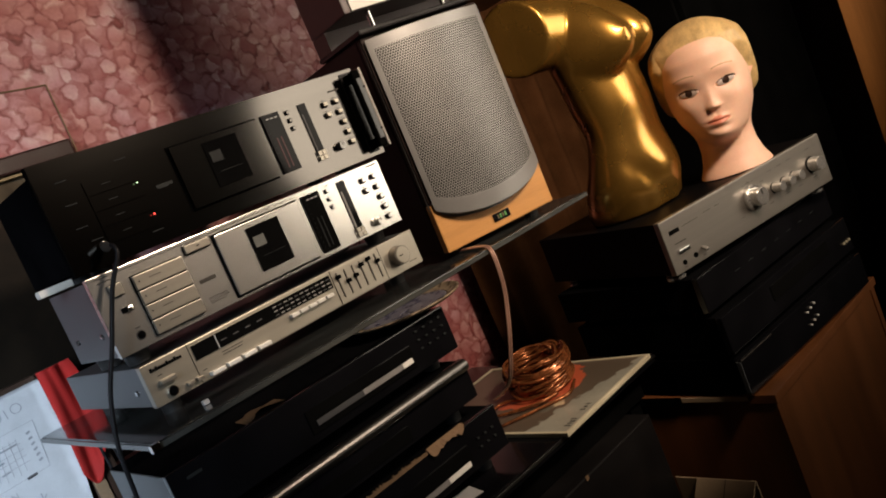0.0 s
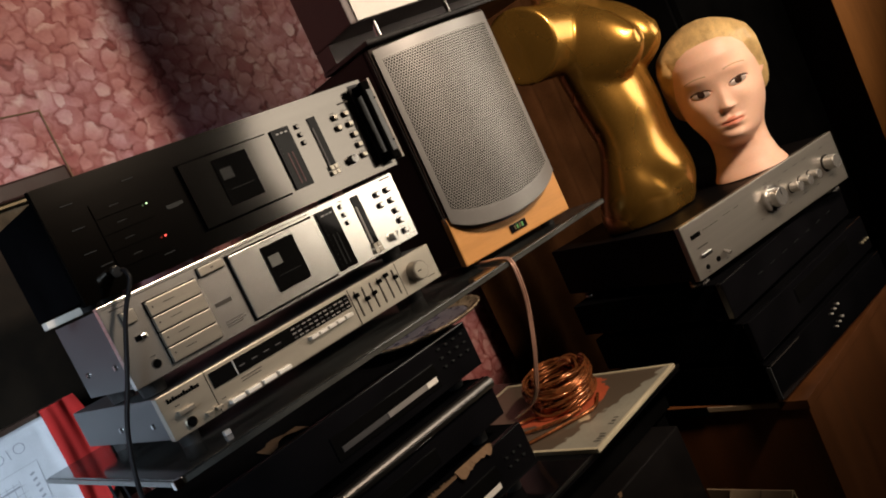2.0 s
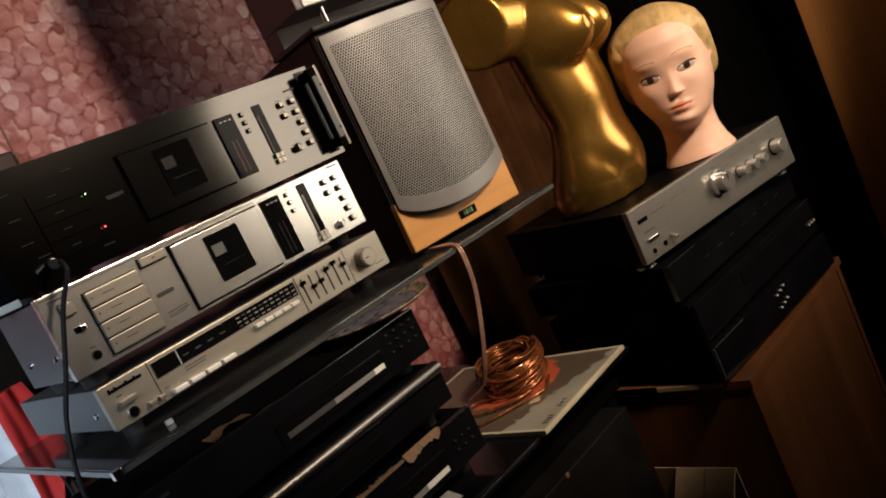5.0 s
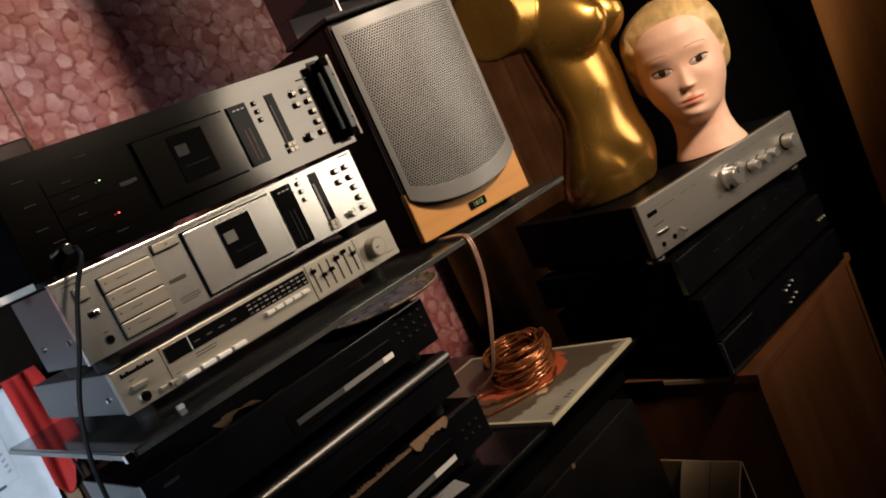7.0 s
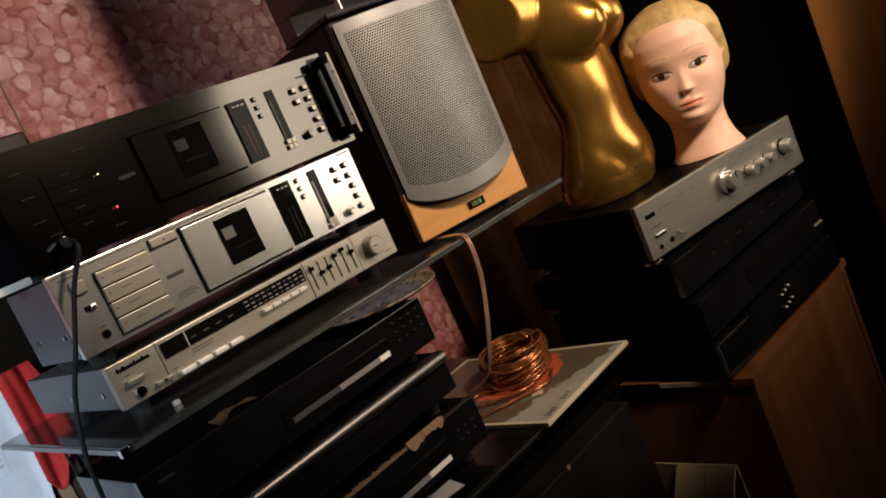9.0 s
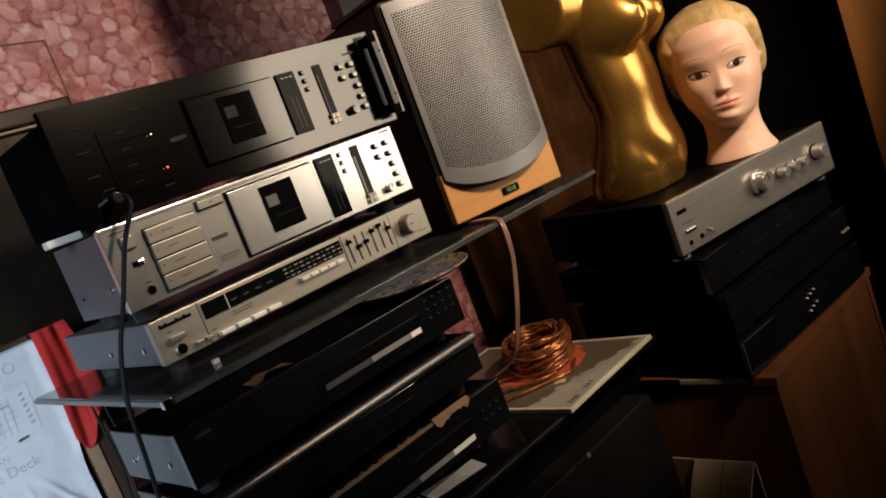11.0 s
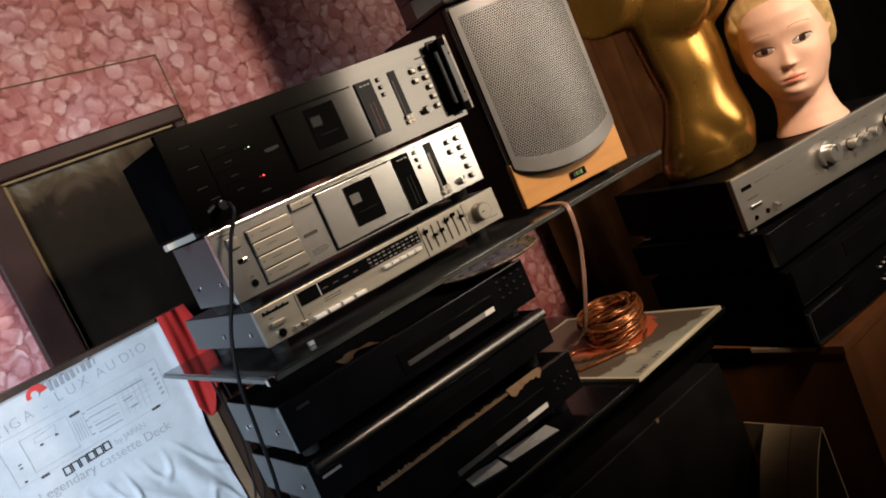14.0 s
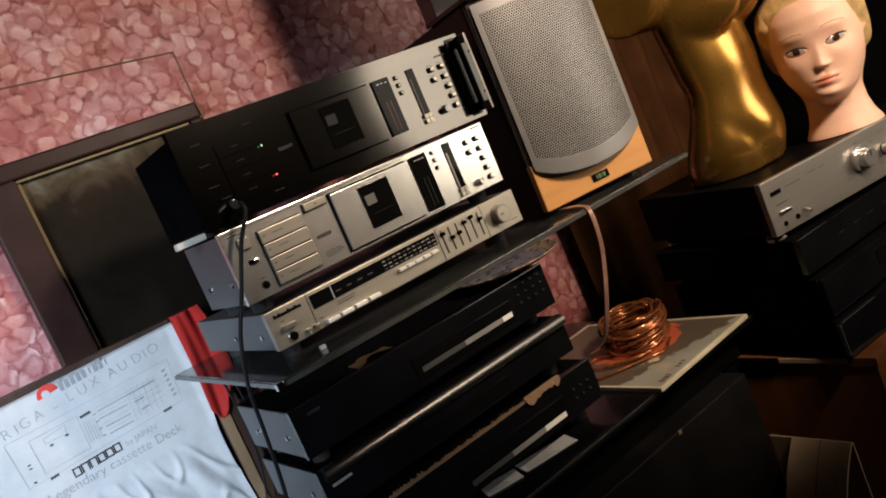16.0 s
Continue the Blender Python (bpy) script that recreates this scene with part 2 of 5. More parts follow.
M = dict(
    wallpaper=wallpaper(),
    plaster=mat("plaster", (0.10, 0.08, 0.065), 0.8, bump=0.2),
    laminate=mat("laminate_floor", (0.055, 0.028, 0.014), 0.45, vary=0.25, stretch=(1, 8, 1)),
    silver=mat("champagne_aluminium", (0.63, 0.615, 0.575), 0.25, 0.90, 0.03, grain=400, stretch=(0.05, 1, 6), bump=0.0, aniso=0.15, turn=0.25),
    tuner_face=mat("beige_aluminium", (0.40, 0.372, 0.31), 0.40, 0.82, 0.05, grain=400, stretch=(0.05, 1, 6), bump=0.03, aniso=0.15, turn=0.25),
    dark_face=mat("black_anodised_aluminium", (0.092, 0.087, 0.080), 0.12, 1.0, 0.03, grain=400, stretch=(0.05, 1, 6)),
    amp_face=mat("satin_silver_aluminium", (0.215, 0.198, 0.172), 0.40, 0.7, 0.06, grain=400, stretch=(0.05, 1, 6), bump=0.03, aniso=0.5, turn=0.25),
    side_paint=mat("grey_blue_steel", (0.088, 0.095, 0.10), 0.45, 0.1, 0.06, bump=0.05),
    black_steel=mat("black_steel", (0.004, 0.004, 0.0045), 0.55, 0.0, 0.2, bump=0.05, spec=0.0),
    black_gloss=mat("black_gloss_plastic", (0.005, 0.005, 0.006), 0.14, 0.0, 0.2),
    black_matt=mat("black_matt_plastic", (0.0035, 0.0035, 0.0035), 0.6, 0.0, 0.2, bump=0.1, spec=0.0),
    black_satin=mat("black_satin_plastic", (0.010, 0.009, 0.009), 0.35, 0.0, 0.2, spec=0.3),
    rubber=mat("black_rubber", (0.015, 0.015, 0.015), 0.7),
    chrome=mat("chrome", (0.75, 0.73, 0.70), 0.12, 1.0, 0.04),
    knob_metal=mat("turned_aluminium_knob", (0.78, 0.76, 0.72), 0.2, 0.85, 0.05),
    bar=mat("satin_steel_bar", (0.22, 0.215, 0.205), 0.34, 1.0, 0.05),
    strip_grey=mat("grey_strip", (0.24, 0.23, 0.22), 0.5),
    green=mat("green_enamel", (0.10, 0.32, 0.08), 0.4),
    steel=mat("screw_steel", (0.6, 0.6, 0.6), 0.25, 1.0, 0.1),
    key=mat("beige_key", (0.27, 0.25, 0.21), 0.42, 0.75, 0.06, grain=400, stretch=(0.05, 1, 6)),
    white_key=mat("white_plastic_key", (0.80, 0.78, 0.72), 0.28, 0.2, 0.04),
    grey_print=mat("grey_print", (0.05, 0.045, 0.04), 0.6, spec=0.15),
    pale_print=mat("pale_print", (0.45, 0.45, 0.45), 0.6),
    dim_print=mat("dim_print", (0.045, 0.045, 0.047), 0.6),
    window=mat("dark_acrylic", (0.004, 0.004, 0.004), 0.06, 0.0, 0.1, spec=0.07),
    tape=mat("cassette_shell", (0.018, 0.020, 0.020), 0.5, spec=0.1),
    tape_label=mat("cassette_label", (0.10, 0.105, 0.095), 0.6),
    red_dim=glow("dim_red_display", (0.05, 0.004, 0.004), 0.3),
    led_red=glow("red_led", (1.0, 0.08, 0.06), 3.0),
    led_green=glow("green_led", (0.6, 1.0, 0.5), 2.2),
    shelf_glass=mat("smoked_glass", (0.10, 0.107, 0.105), 0.10, 0.0, 0.4, scale=16, stretch=(0.5, 2, 1)),
    glass_edge=mat("polished_glass_edge", (0.085, 0.088, 0.082), 0.2, 0.2, 0.2),
    grille=mat("grille_sheet", (0.35, 0.345, 0.33), 0.42, 0.55, 0.06),
    grille_cloth=mat("dark_grille_cloth", (0.032, 0.031, 0.029), 0.9, spec=0.05),
    grille_rim=mat("silver_grille_rim", (0.28, 0.275, 0.265), 0.40, 0.6, 0.05),
    veneer=mat("maple_veneer", (0.62, 0.30, 0.09), 0.42, vary=0.1, scale=6, grain=120, stretch=(0.4, 1, 7)),
    wood_orange=mat("cherry_veneer", (0.55, 0.22, 0.05), 0.45, vary=0.12, scale=4, grain=60, stretch=(6, 6, 0.4)),
    wood_brown=mat("brown_veneer", (0.165, 0.056, 0.015), 0.5, vary=0.14, scale=4, grain=60, stretch=(6, 6, 0.4)),
    wood_dark=mat("dark_stained_wood", (0.045, 0.024, 0.015), 0.45, vary=0.25, scale=5, grain=70, stretch=(6, 6, 0.5)),
    frame_wood=mat("dark_mahogany_frame", (0.030, 0.013, 0.011), 0.42, vary=0.2, spec=0.14),
    print_line=mat("pale_grey_ink", (0.38, 0.395, 0.42), 0.85),
    gilt=mat("gilt_liner", (0.14, 0.11, 0.06), 0.5, 0.6, 0.15),
    painting=oil_painting(),
    gold=mat("gold_lacquer", (0.45, 0.235, 0.045), 0.27, 0.82, 0.14, scale=9, coat=0.35),
    curtain=mat("brown_curtain", (0.060, 0.025, 0.010), 0.9, vary=0.2, bump=0.2, spec=0.0),
    copper=mat("copper_cable", (0.42, 0.145, 0.05), 0.26, 0.65, 0.3, scale=40, coat=0.3),
    clear_wire=mat("copper_speaker_wire", (0.52, 0.30, 0.22), 0.25, 0.3, 0.15, coat=0.6),
    cable=mat("black_cable", (0.010, 0.010, 0.012), 0.45, spec=0.15),
    cotton=mat("white_cotton", (0.47, 0.49, 0.515), 0.9, vary=0.05, scale=34, bump=0.7, grain=600),
    red_cloth=mat("red_cloth", (0.37, 0.010, 0.007), 0.85, vary=0.12, bump=0.3, grain=500),
    ink=mat("black_ink", (0.06, 0.06, 0.065), 0.8),
    ink_grey=mat("grey_ink", (0.30, 0.31, 0.34), 0.85),
    ink_red=mat("red_ink", (0.6, 0.05, 0.04), 0.8),
    card=mat("brown_cardboard", (0.19, 0.115, 0.06), 0.85, vary=0.15, bump=0.3),
    amp_cover=mat("black_painted_steel", (0.0045, 0.004, 0.004), 0.42, vary=0.2, bump=0.05, spec=0.04),
    vinyl=mat("dark_brown_vinyl", (0.026, 0.015, 0.012), 0.5, vary=0.2, bump=0.1, spec=0.2),
    carton=mat("grey_carton", (0.50, 0.36, 0.22), 0.85, vary=0.1, bump=0.2),
    slip=mat("grey_slip", (0.48, 0.48, 0.475), 0.7, vary=0.1),
    paper=mat("white_paper", (0.80, 0.78, 0.72), 0.7, vary=0.05),
    plate_rim=mat("brown_glazed_rim", (0.26, 0.20, 0.13), 0.3, vary=0.4, scale=90, second=(0.05, 0.038, 0.028)),
    tan=mat("tan_strap", (0.21, 0.135, 0.075), 0.7),
    picture_rim=mat("cream_picture_edge", (0.60, 0.54, 0.38), 0.5, vary=0.1),
    purple=mat("dull_plum_plastic", (0.115, 0.088, 0.086), 0.45, vary=0.1),
    blue_plate=mat("blue_patterned_glaze", (0.14, 0.135, 0.15), 0.3, vary=0.5, scale=60, second=(0.010, 0.012, 0.05)),
)


b = M["shelf_glass"].node_tree.nodes["Principled BSDF"]
b.inputs["Transmission Weight"].default_value, b.inputs["IOR"].default_value = 0.75, 1.5


# ---- mesh helpers ----
def box(bm, x0, x1, y0, y1, z0, z1, bevel=0.0):
    r = bmesh.ops.create_cube(bm, size=1.0, matrix=Matrix.Translation(((x0 + x1) / 2, (y0 + y1) / 2, (z0 + z1) / 2)) @ Matrix.Diagonal((x1 - x0, y1 - y0, z1 - z0, 1)))
    if bevel:
        edges = list({e for v in r["verts"] for e in v.link_edges})
        bmesh.ops.bevel(bm, geom=edges, offset=bevel, segments=2, profile=0.6, affect="EDGES")
    return bm


def cyl(bm, centre, axis, r0, r1, length, seg=24, bevel=0.0):
    turn = Vector((0, 0, 1)).rotation_difference(Vector(axis)).to_matrix().to_4x4()
    r = bmesh.ops.create_cone(bm, cap_ends=True, segments=seg, radius1=r0, radius2=r1, depth=length, matrix=Matrix.Translation(centre) @ turn)
    if bevel:
        edges = [e for e in {e for v in r["verts"] for e in v.link_edges} if any(len(f.verts) > 4 for f in e.link_faces)]
        bmesh.ops.bevel(bm, geom=edges, offset=bevel, segments=2, affect="EDGES")
    return bm


def tube(bm, points, radius, seg=8):
    points = [Vector(p) for p in points]
    rings, side = [], None
    for k, p in enumerate(points):
        d = (points[min(k + 1, len(points) - 1)] - points[max(k - 1, 0)]).normalized()
        if side is None:
            side = d.orthogonal().normalized()
        side = (side - d * side.dot(d)).normalized()
        up = d.cross(side)
        rings.append([bm.verts.new(p + radius * (math.cos(2 * math.pi * a / seg) * side + math.sin(2 * math.pi * a / seg) * up)) for a in range(seg)])
    for a, c in zip(rings, rings[1:]):
        for k in range(seg):
            bm.faces.new((a[k], a[(k + 1) % seg], c[(k + 1) % seg], c[k]))
    bm.faces.new(list(reversed(rings[0])))
    bm.faces.new(rings[-1])
    return bm


def smooth_path(points, steps=8):
    pts = [Vector(p) for p in points]
    pts = [2 * pts[0] - pts[1]] + pts + [2 * pts[-1] - pts[-2]]
    out = []
    for a, b, c, d in zip(pts, pts[1:], pts[2:], pts[3:]):
        for k in range(steps):
            t = k / steps
            out.append(0.5 * (2 * b + (c - a) * t + (2 * a - 5 * b + 4 * c - d) * t * t + (3 * b - a - 3 * c + d) * t ** 3))
    return out + [pts[-2]]


def sheet(nx, ny, place):
    """A grid mesh whose point (u, v) in 0..1 lies at place(u, v)."""
    bm = bmesh.new()
    rows = [[bm.verts.new(place(i / nx, j / ny)) for i in range(nx + 1)] for j in range(ny + 1)]
    for a, b in zip(rows, rows[1:]):
        for i in range(nx):
            bm.faces.new((a[i], a[i + 1], b[i + 1], b[i]))
    return bm


def part(name, bm, material, parent=None, label="", smooth=False):
    me = bpy.data.meshes.new(name)
    bmesh.ops.recalc_face_normals(bm, faces=bm.faces)
    bm.to_mesh(me)
    bm.free()
    for m in material if isinstance(material, (list, tuple)) else [material]:
        me.materials.append(m)
    if smooth:
        for p in me.polygons:
            p.use_smooth = True
    ob = new(name, me)
    if parent:
        ob.parent = parent
    if label:
        ob["label"] = label
    return ob


def pbox(name, parent, material, x0, x1, y0, y1, z0, z1, bevel=0.0, label=""):
    return part(name, box(bmesh.new(), x0, x1, y0, y1, z0, z1, bevel), material, parent, label)


def pcyl(name, parent, material, centre, axis, r0, r1, length, seg=24, bevel=0.0, label=""):
    return part(name, cyl(bmesh.new(), centre, axis, r0, r1, length, seg, bevel), material, parent, label, smooth=False)


def thing(name, m, label, category, group=""):
    ob = new(name)
    ob.empty_display_size = 0.05
    ob.matrix_world = m
    return tagged(ob, label, category, group)


def lettering(text, size, material, m, parent, name="lettering", thin=0.0):
    cu = bpy.data.curves.new("text", "FONT")
    cu.body, cu.size, cu.extrude, cu.offset = text, size, 0.0004, thin
    tmp = new("text", cu)
    me = bpy.data.meshes.new_from_object(tmp)
    bpy.data.objects.remove(tmp)
    bpy.data.curves.remove(cu)
    me.materials.clear()
    me.materials.append(material)
    ob = new(name, me)
    ob.parent = parent
    ob.matrix_local = m
    return ob


# ---- the room ----
def structure(name, bm, material, label):
    return tagged(part(name, bm, material), label, name.split("_")[0], kind="structure")


structure("floor", box(bmesh.new(), -2.6, 3.2, -3.2, 0.53, -0.1, 0.0), M["laminate"], "brown laminate floor of the dim room")
structure("wall_north", box(bmesh.new(), -2.6, 3.2, 0.53, 0.65, 0.0, 2.6), M["wallpaper"], "wall papered with pink hydrangea petals")
structure("wall_south", box(bmesh.new(), -2.6, 3.2, -3.32, -3.2, 0.0, 2.6), M["plaster"], "plain plastered wall behind the camera")
structure("wall_east", box(bmesh.new(), 3.2, 3.32, -3.2, 0.53, 0.0, 2.6), M["plaster"], "plain plastered wall")
structure("ceiling", box(bmesh.new(), -2.6, 3.2, -3.2, 0.53, 2.6, 2.7), M["plaster"], "plain plastered ceiling")
# unseen west wall; its opening is added to go with the cool fill
bm = bmesh.new()
box(bm, -2.72, -2.6, -3.2, -1.4, 0.0, 2.6)
box(bm, -2.72, -2.6, -0.1, 0.53, 0.0, 2.6)
box(bm, -2.72, -2.6, -1.4, -0.1, 0.0, 0.9)
box(bm, -2.72, -2.6, -1.4, -0.1, 2.1, 2.6)
structure("wall_west", bm, M["plaster"], "plain plastered wall with an added, unseen window opening")
bm = sheet(40, 6, lambda u, v: (0.254 - 0.6 * u, 0.5285 - 0.002 * v, 1.438 + 0.04 * u + 0.0025 * v))
structure("trim_1", bm, M["tan"], "thin brown line along the wallpaper")
bm = sheet(2, 20, lambda u, v: (0.2525 + 0.0025 * u, 0.527, 1.30 + 0.14 * v))
structure("trim_2", bm, M["tan"], "thin brown upright line on the wallpaper")

# unseen hanging fixture, added where the spot light sits
lamp = thing("ceiling_lamp", pose(LAMP[0], LAMP[1], LAMP[2]), "unseen warm ceiling lamp with a metal cap, added around the spot light", "lamp")
pcyl("cap", lamp, M["black_steel"], (0, 0, 0.11), (0, 0, 1), 0.12, 0.05, 0.08)
pcyl("rod", lamp, M["black_steel"], (0, 0, 0.505), (0, 0, 1), 0.008, 0.008, 0.711)


# ---- furniture ----
def glass_shelf():
    t = thing("glass_shelf", pose(0, 0, 0), "smoked glass shelf carrying the decks and loudspeaker", "shelf")
    pane = pbox("pane", t, M["shelf_glass"], -0.030, 0.79, -0.066, 0.39, 0.902, 0.911, 0.0015)
    pane.visible_shadow = False
    pbox("front_edge", t, M["glass_edge"], -0.0295, 0.789, -0.0685, -0.0665, 0.9035, 0.9095)
    pbox("side_edge", t, M["glass_edge"], -0.0325, -0.0305, -0.066, 0.39, 0.9035, 0.9095)
    pbox("corner_cap", t, M["chrome"], -0.036, -0.026, -0.0725, -0.0635, 0.9025, 0.912, 0.001, "small chrome corner clip")
    for x in (0.105, 0.62):
        pbox("leg", t, M["wood_dark"], x - 0.018, x + 0.018, 0.345, 0.385, 0.596, 0.902, 0.002)
    


glass_shelf()

table = thing("low_table", pose(0, 0, 0), "black glass-topped low table with a bright edge", "table")
pbox("top", table, M["black_gloss"], -0.12, 0.80, -0.066, 0.42, 0.583, 0.596, 0.001)
pbox("front_edge", table, M["bar"], -0.12, 0.80, -0.0685, -0.0665, 0.5895, 0.5948, 0.0007, "polished edge strip")
pbox("frame", table, M["black_matt"], -0.10, 0.78, -0.03, 0.40, 0.525, 0.583)
for x in (-0.09, 0.74):
    for y in (-0.02, 0.36):
        pbox("leg", table, M["black_matt"], x, x + 0.03, y, y + 0.03, 0.0, 0.525)

sub = thing("black_box", pose(0, 0, 0), "large black wooden box with a chipped edge under the table", "box")
pbox("body", sub, M["black_satin"], 0.30, 0.72, -0.075, 0.33, 0.02, 0.522, 0.003)
pbox("chipped_edge", sub, M["card"], 0.523, 0.531, -0.0765, -0.074, 0.515, 0.5225, 0.001, "bare chipped wood at the edge")
for x in (0.33, 0.67):
    for y in (-0.04, 0.29):
        pcyl("foot", sub, M["rubber"], (x, y, 0.01), (0, 0, 1), 0.015, 0.015, 0.02)

cab = thing("bedside_cabinet", pose(0.797, -0.256, 0), "brown veneered cabinet with a pale-edged top board", "cabinet")
pbox("top_board", cab, M["wood_brown"], 0.014, 0.50, 0.0, 0.40, 0.487, 0.503, 0.001)
pbox("edge_band", cab, M["carton"], 0.0115, 0.0135, 0.048, 0.176, 0.494, 0.502, label="worn pale edge band")
# black strip puts the shade on the board's rear edge into its colour
pbox("edge_band", cab, M["black_matt"], 0.0115, 0.0135, 0.177, 0.40, 0.487, 0.503, label="rear board edge painted black as shade")
pbox("side_panel", cab, M["wood_brown"], 0.017, 0.033, 0.004, 0.38, 0.05, 0.4865, 0.001)
pbox("side_panel", cab, M["wood_brown"], 0.478, 0.494, 0.004, 0.38, 0.05, 0.4865, 0.001)
pbox("door", cab, M["wood_brown"], 0.0345, 0.4765, 0.006, 0.022, 0.055, 0.4845, 0.001)
pbox("back_panel", cab, M["wood_dark"], 0.0335, 0.4775, 0.370, 0.378, 0.05, 0.486)
pbox("plinth", cab, M["wood_dark"], 0.023, 0.488, 0.03, 0.36, 0.0, 0.05)

carton = thing("carton", pose(0.719, -0.228, 0), "open grey cardboard carton on the floor", "carton")
for n, b in (("side", (0.0, 0.003, 0.0, 0.150, 0.0, 0.400)), ("side", (0.070, 0.073, 0.0, 0.150, 0.0, 0.200)), ("end", (0.0035, 0.0695, 0.0, 0.003, 0.0, 0.200)), ("end", (0.0035, 0.0695, 0.147, 0.150, 0.0, 0.330)), ("bottom", (0.0035, 0.0695, 0.0035, 0.1465, 0.0, 0.004))):
    pbox(n, carton, M["carton"], *b, 0.0006)
# added flap: its tilt catches lamp light that the upright side misses
fold = part("flap", sheet(6, 10, lambda u, v: (-0.001 - 0.085 * u, 0.001 + 0.105 * v, 0.401 - 0.105 * u + 0.010 * math.sin(3.1 * u))), M["carton"], carton, "added flap, tilted to look like the lit carton side")
fold.modifiers.new("thick", "SOLIDIFY").thickness = 0.003
part("crease", sheet(6, 1, lambda u, v: (-0.0035 - 0.085 * u, 0.050 + 0.0012 * v, 0.4035 - 0.105 * u + 0.010 * math.sin(3.1 * u))), M["grey_print"], fold)

ward = thing("wood_cabinet", pose(2.10, -0.06, 0, 0, 0, -75), "tall cherry-veneered cabinet with plain doors", "cabinet")
pbox("carcass", ward, M["wood_orange"], 0.0, 0.5, 0.02, 0.4, 0.0, 2.1)
pbox("door", ward, M["wood_orange"], 0.002, 0.248, 0.0, 0.019, 0.06, 2.09, 0.002)
pbox("door", ward, M["wood_orange"], 0.252, 0.498, 0.0, 0.019, 0.06, 2.09, 0.002)
# stands in for the deep shade right of the head; darkness is its colour
tall = thing("black_cabinet", pose(1.60, 0.12, 0, 0, 0, 0), "tall cabinet coloured near-black to stand for deep shade", "cabinet")
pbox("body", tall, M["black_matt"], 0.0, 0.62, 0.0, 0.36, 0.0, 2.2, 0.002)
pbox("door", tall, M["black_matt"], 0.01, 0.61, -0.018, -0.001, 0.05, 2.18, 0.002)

curtain = part("curtain", sheet(120, 12, lambda u, v: (0.95 + 0.68 * u + 0.004 * math.sin(9 * v), 0.45 + 0.012 * math.sin(46 * u + 0.8 * math.sin(7 * u)) + 0.01 * math.sin(5 * v + 8 * u), 0.02 + 2.3 * v)), M["curtain"], smooth=True)
tagged(curtain, "dark brown curtain hanging in soft folds", "curtain")

# dark chair back with the draped shirt and the red cloth
chair = thing("dark_board", pose(0, 0, 0), "dark wooden board leaning upright under the shirt", "board")
pbox("panel", chair, M["wood_dark"], -0.62, 0.012, 0.448, 0.468, 0.0, 0.996, 0.003)
pbox("post", chair, M["wood_dark"], 0.014, 0.060, 0.436, 0.470, 0.0, 0.996, 0.003)
pbox("strip", chair, M["tan"], 0.0155, 0.0335, 0.431, 0.4355, 0.0, 0.835, 0.001, "tan strip on the post")


def shirt_y(x, z):
    n = noise.noise(Vector((x * 9, z * 5, 0.3))) * 0.010 + noise.noise(Vector((x * 26 + 4 * z, z * 9, 1.7))) * 0.005
    low = max(0.0, min(1.0, (0.80 - z) / 0.05, ))
    side = max(0.0, min(1.0, (x + 0.002) / 0.02))
    crease = abs(math.sin(38 * (x + 0.45 * z) + 5 * noise.noise(Vector((x * 6, z * 4, 2.0))))) ** 3
    ridge = 1 - abs(noise.noise(Vector((x * 22 + 7 * z, z * 7 - 5 * x, 4.1))))
    crease += 1.2 * max(0.0, ridge - 0.86) / 0.14
    return 0.432 - (abs(n) * 1.6 + 0.006 * crease) * max(low, side * 0.8) - 0.002 * n


def shirt_place(u, v):
    z = 0.976 + 0.012 * u - 0.55 * v
    right = 0.018 + 0.006 * math.sin(12 * v) - 0.02 * v
    x = -0.60 + (right + 0.60) * u
    y = shirt_y(x, z)
    if v < 0.03:
        y, z = y + 0.02 * (0.03 - v) / 0.03, z + 0.012 * math.sin(v / 0.03 * 1.57)
    return (x, y, z)


shirt = thing("t_shirt", pose(0, 0, 0), "white cotton shirt with a printed deck drawing, draped over a board", "shirt")
bm = sheet(170, 170, shirt_place)
part("cloth", bm, M["cotton"], shirt, smooth=True)


PRINT_Y = 0.4314


def print_stroke(name, material, x0, z0, x1, z1, thick):
    """A straight printed stroke on the shirt from one point to the other."""
    a = math.atan2(z1 - z0, x1 - x0)
    bm = box(bmesh.new(), -thick / 2, math.hypot(x1 - x0, z1 - z0) + thick / 2, -0.0003, 0.0003, -thick / 2, thick / 2)
    bmesh.ops.transform(bm, matrix=Matrix.Translation((x0, PRINT_Y, z0)) @ Matrix.Rotation(-a, 4, "Y"), verts=bm.verts[:])
    return part(name, bm, M[material], shirt)


for ch, x, z in (("R", -0.288, 0.935), ("I", -0.268, 0.936), ("G", -0.260, 0.938), ("A", -0.238, 0.940), ("L", -0.185, 0.945), ("U", -0.167, 0.946), ("X", -0.146, 0.948), ("A", -0.116, 0.949), ("U", -0.097, 0.951), ("D", -0.073, 0.952), ("I", -0.053, 0.953), ("O", -0.044, 0.954)):
    lettering(ch, 0.0235, M["ink_grey"], pose(x, PRINT_Y, z, 90, -4, 0), shirt, thin=-0.0006)
print_stroke("print_bar", "ink_grey", -0.207, 0.9465, -0.201, 0.947, 0.0012)
# red emblem: a low dome with a notch
bm = bmesh.new()
cyl(bm, (-0.205, PRINT_Y, 0.9695), (0, 1, 0), 0.0170, 0.0170, 0.0008, 32)
bmesh.ops.bisect_plane(bm, geom=bm.verts[:] + bm.edges[:] + bm.faces[:], plane_co=(-0.205, PRINT_Y, 0.9705), plane_no=(0.15, 0, -1), clear_outer=True)
emblem = part("print_emblem", bm, M["ink_red"], shirt, "red half-round emblem")
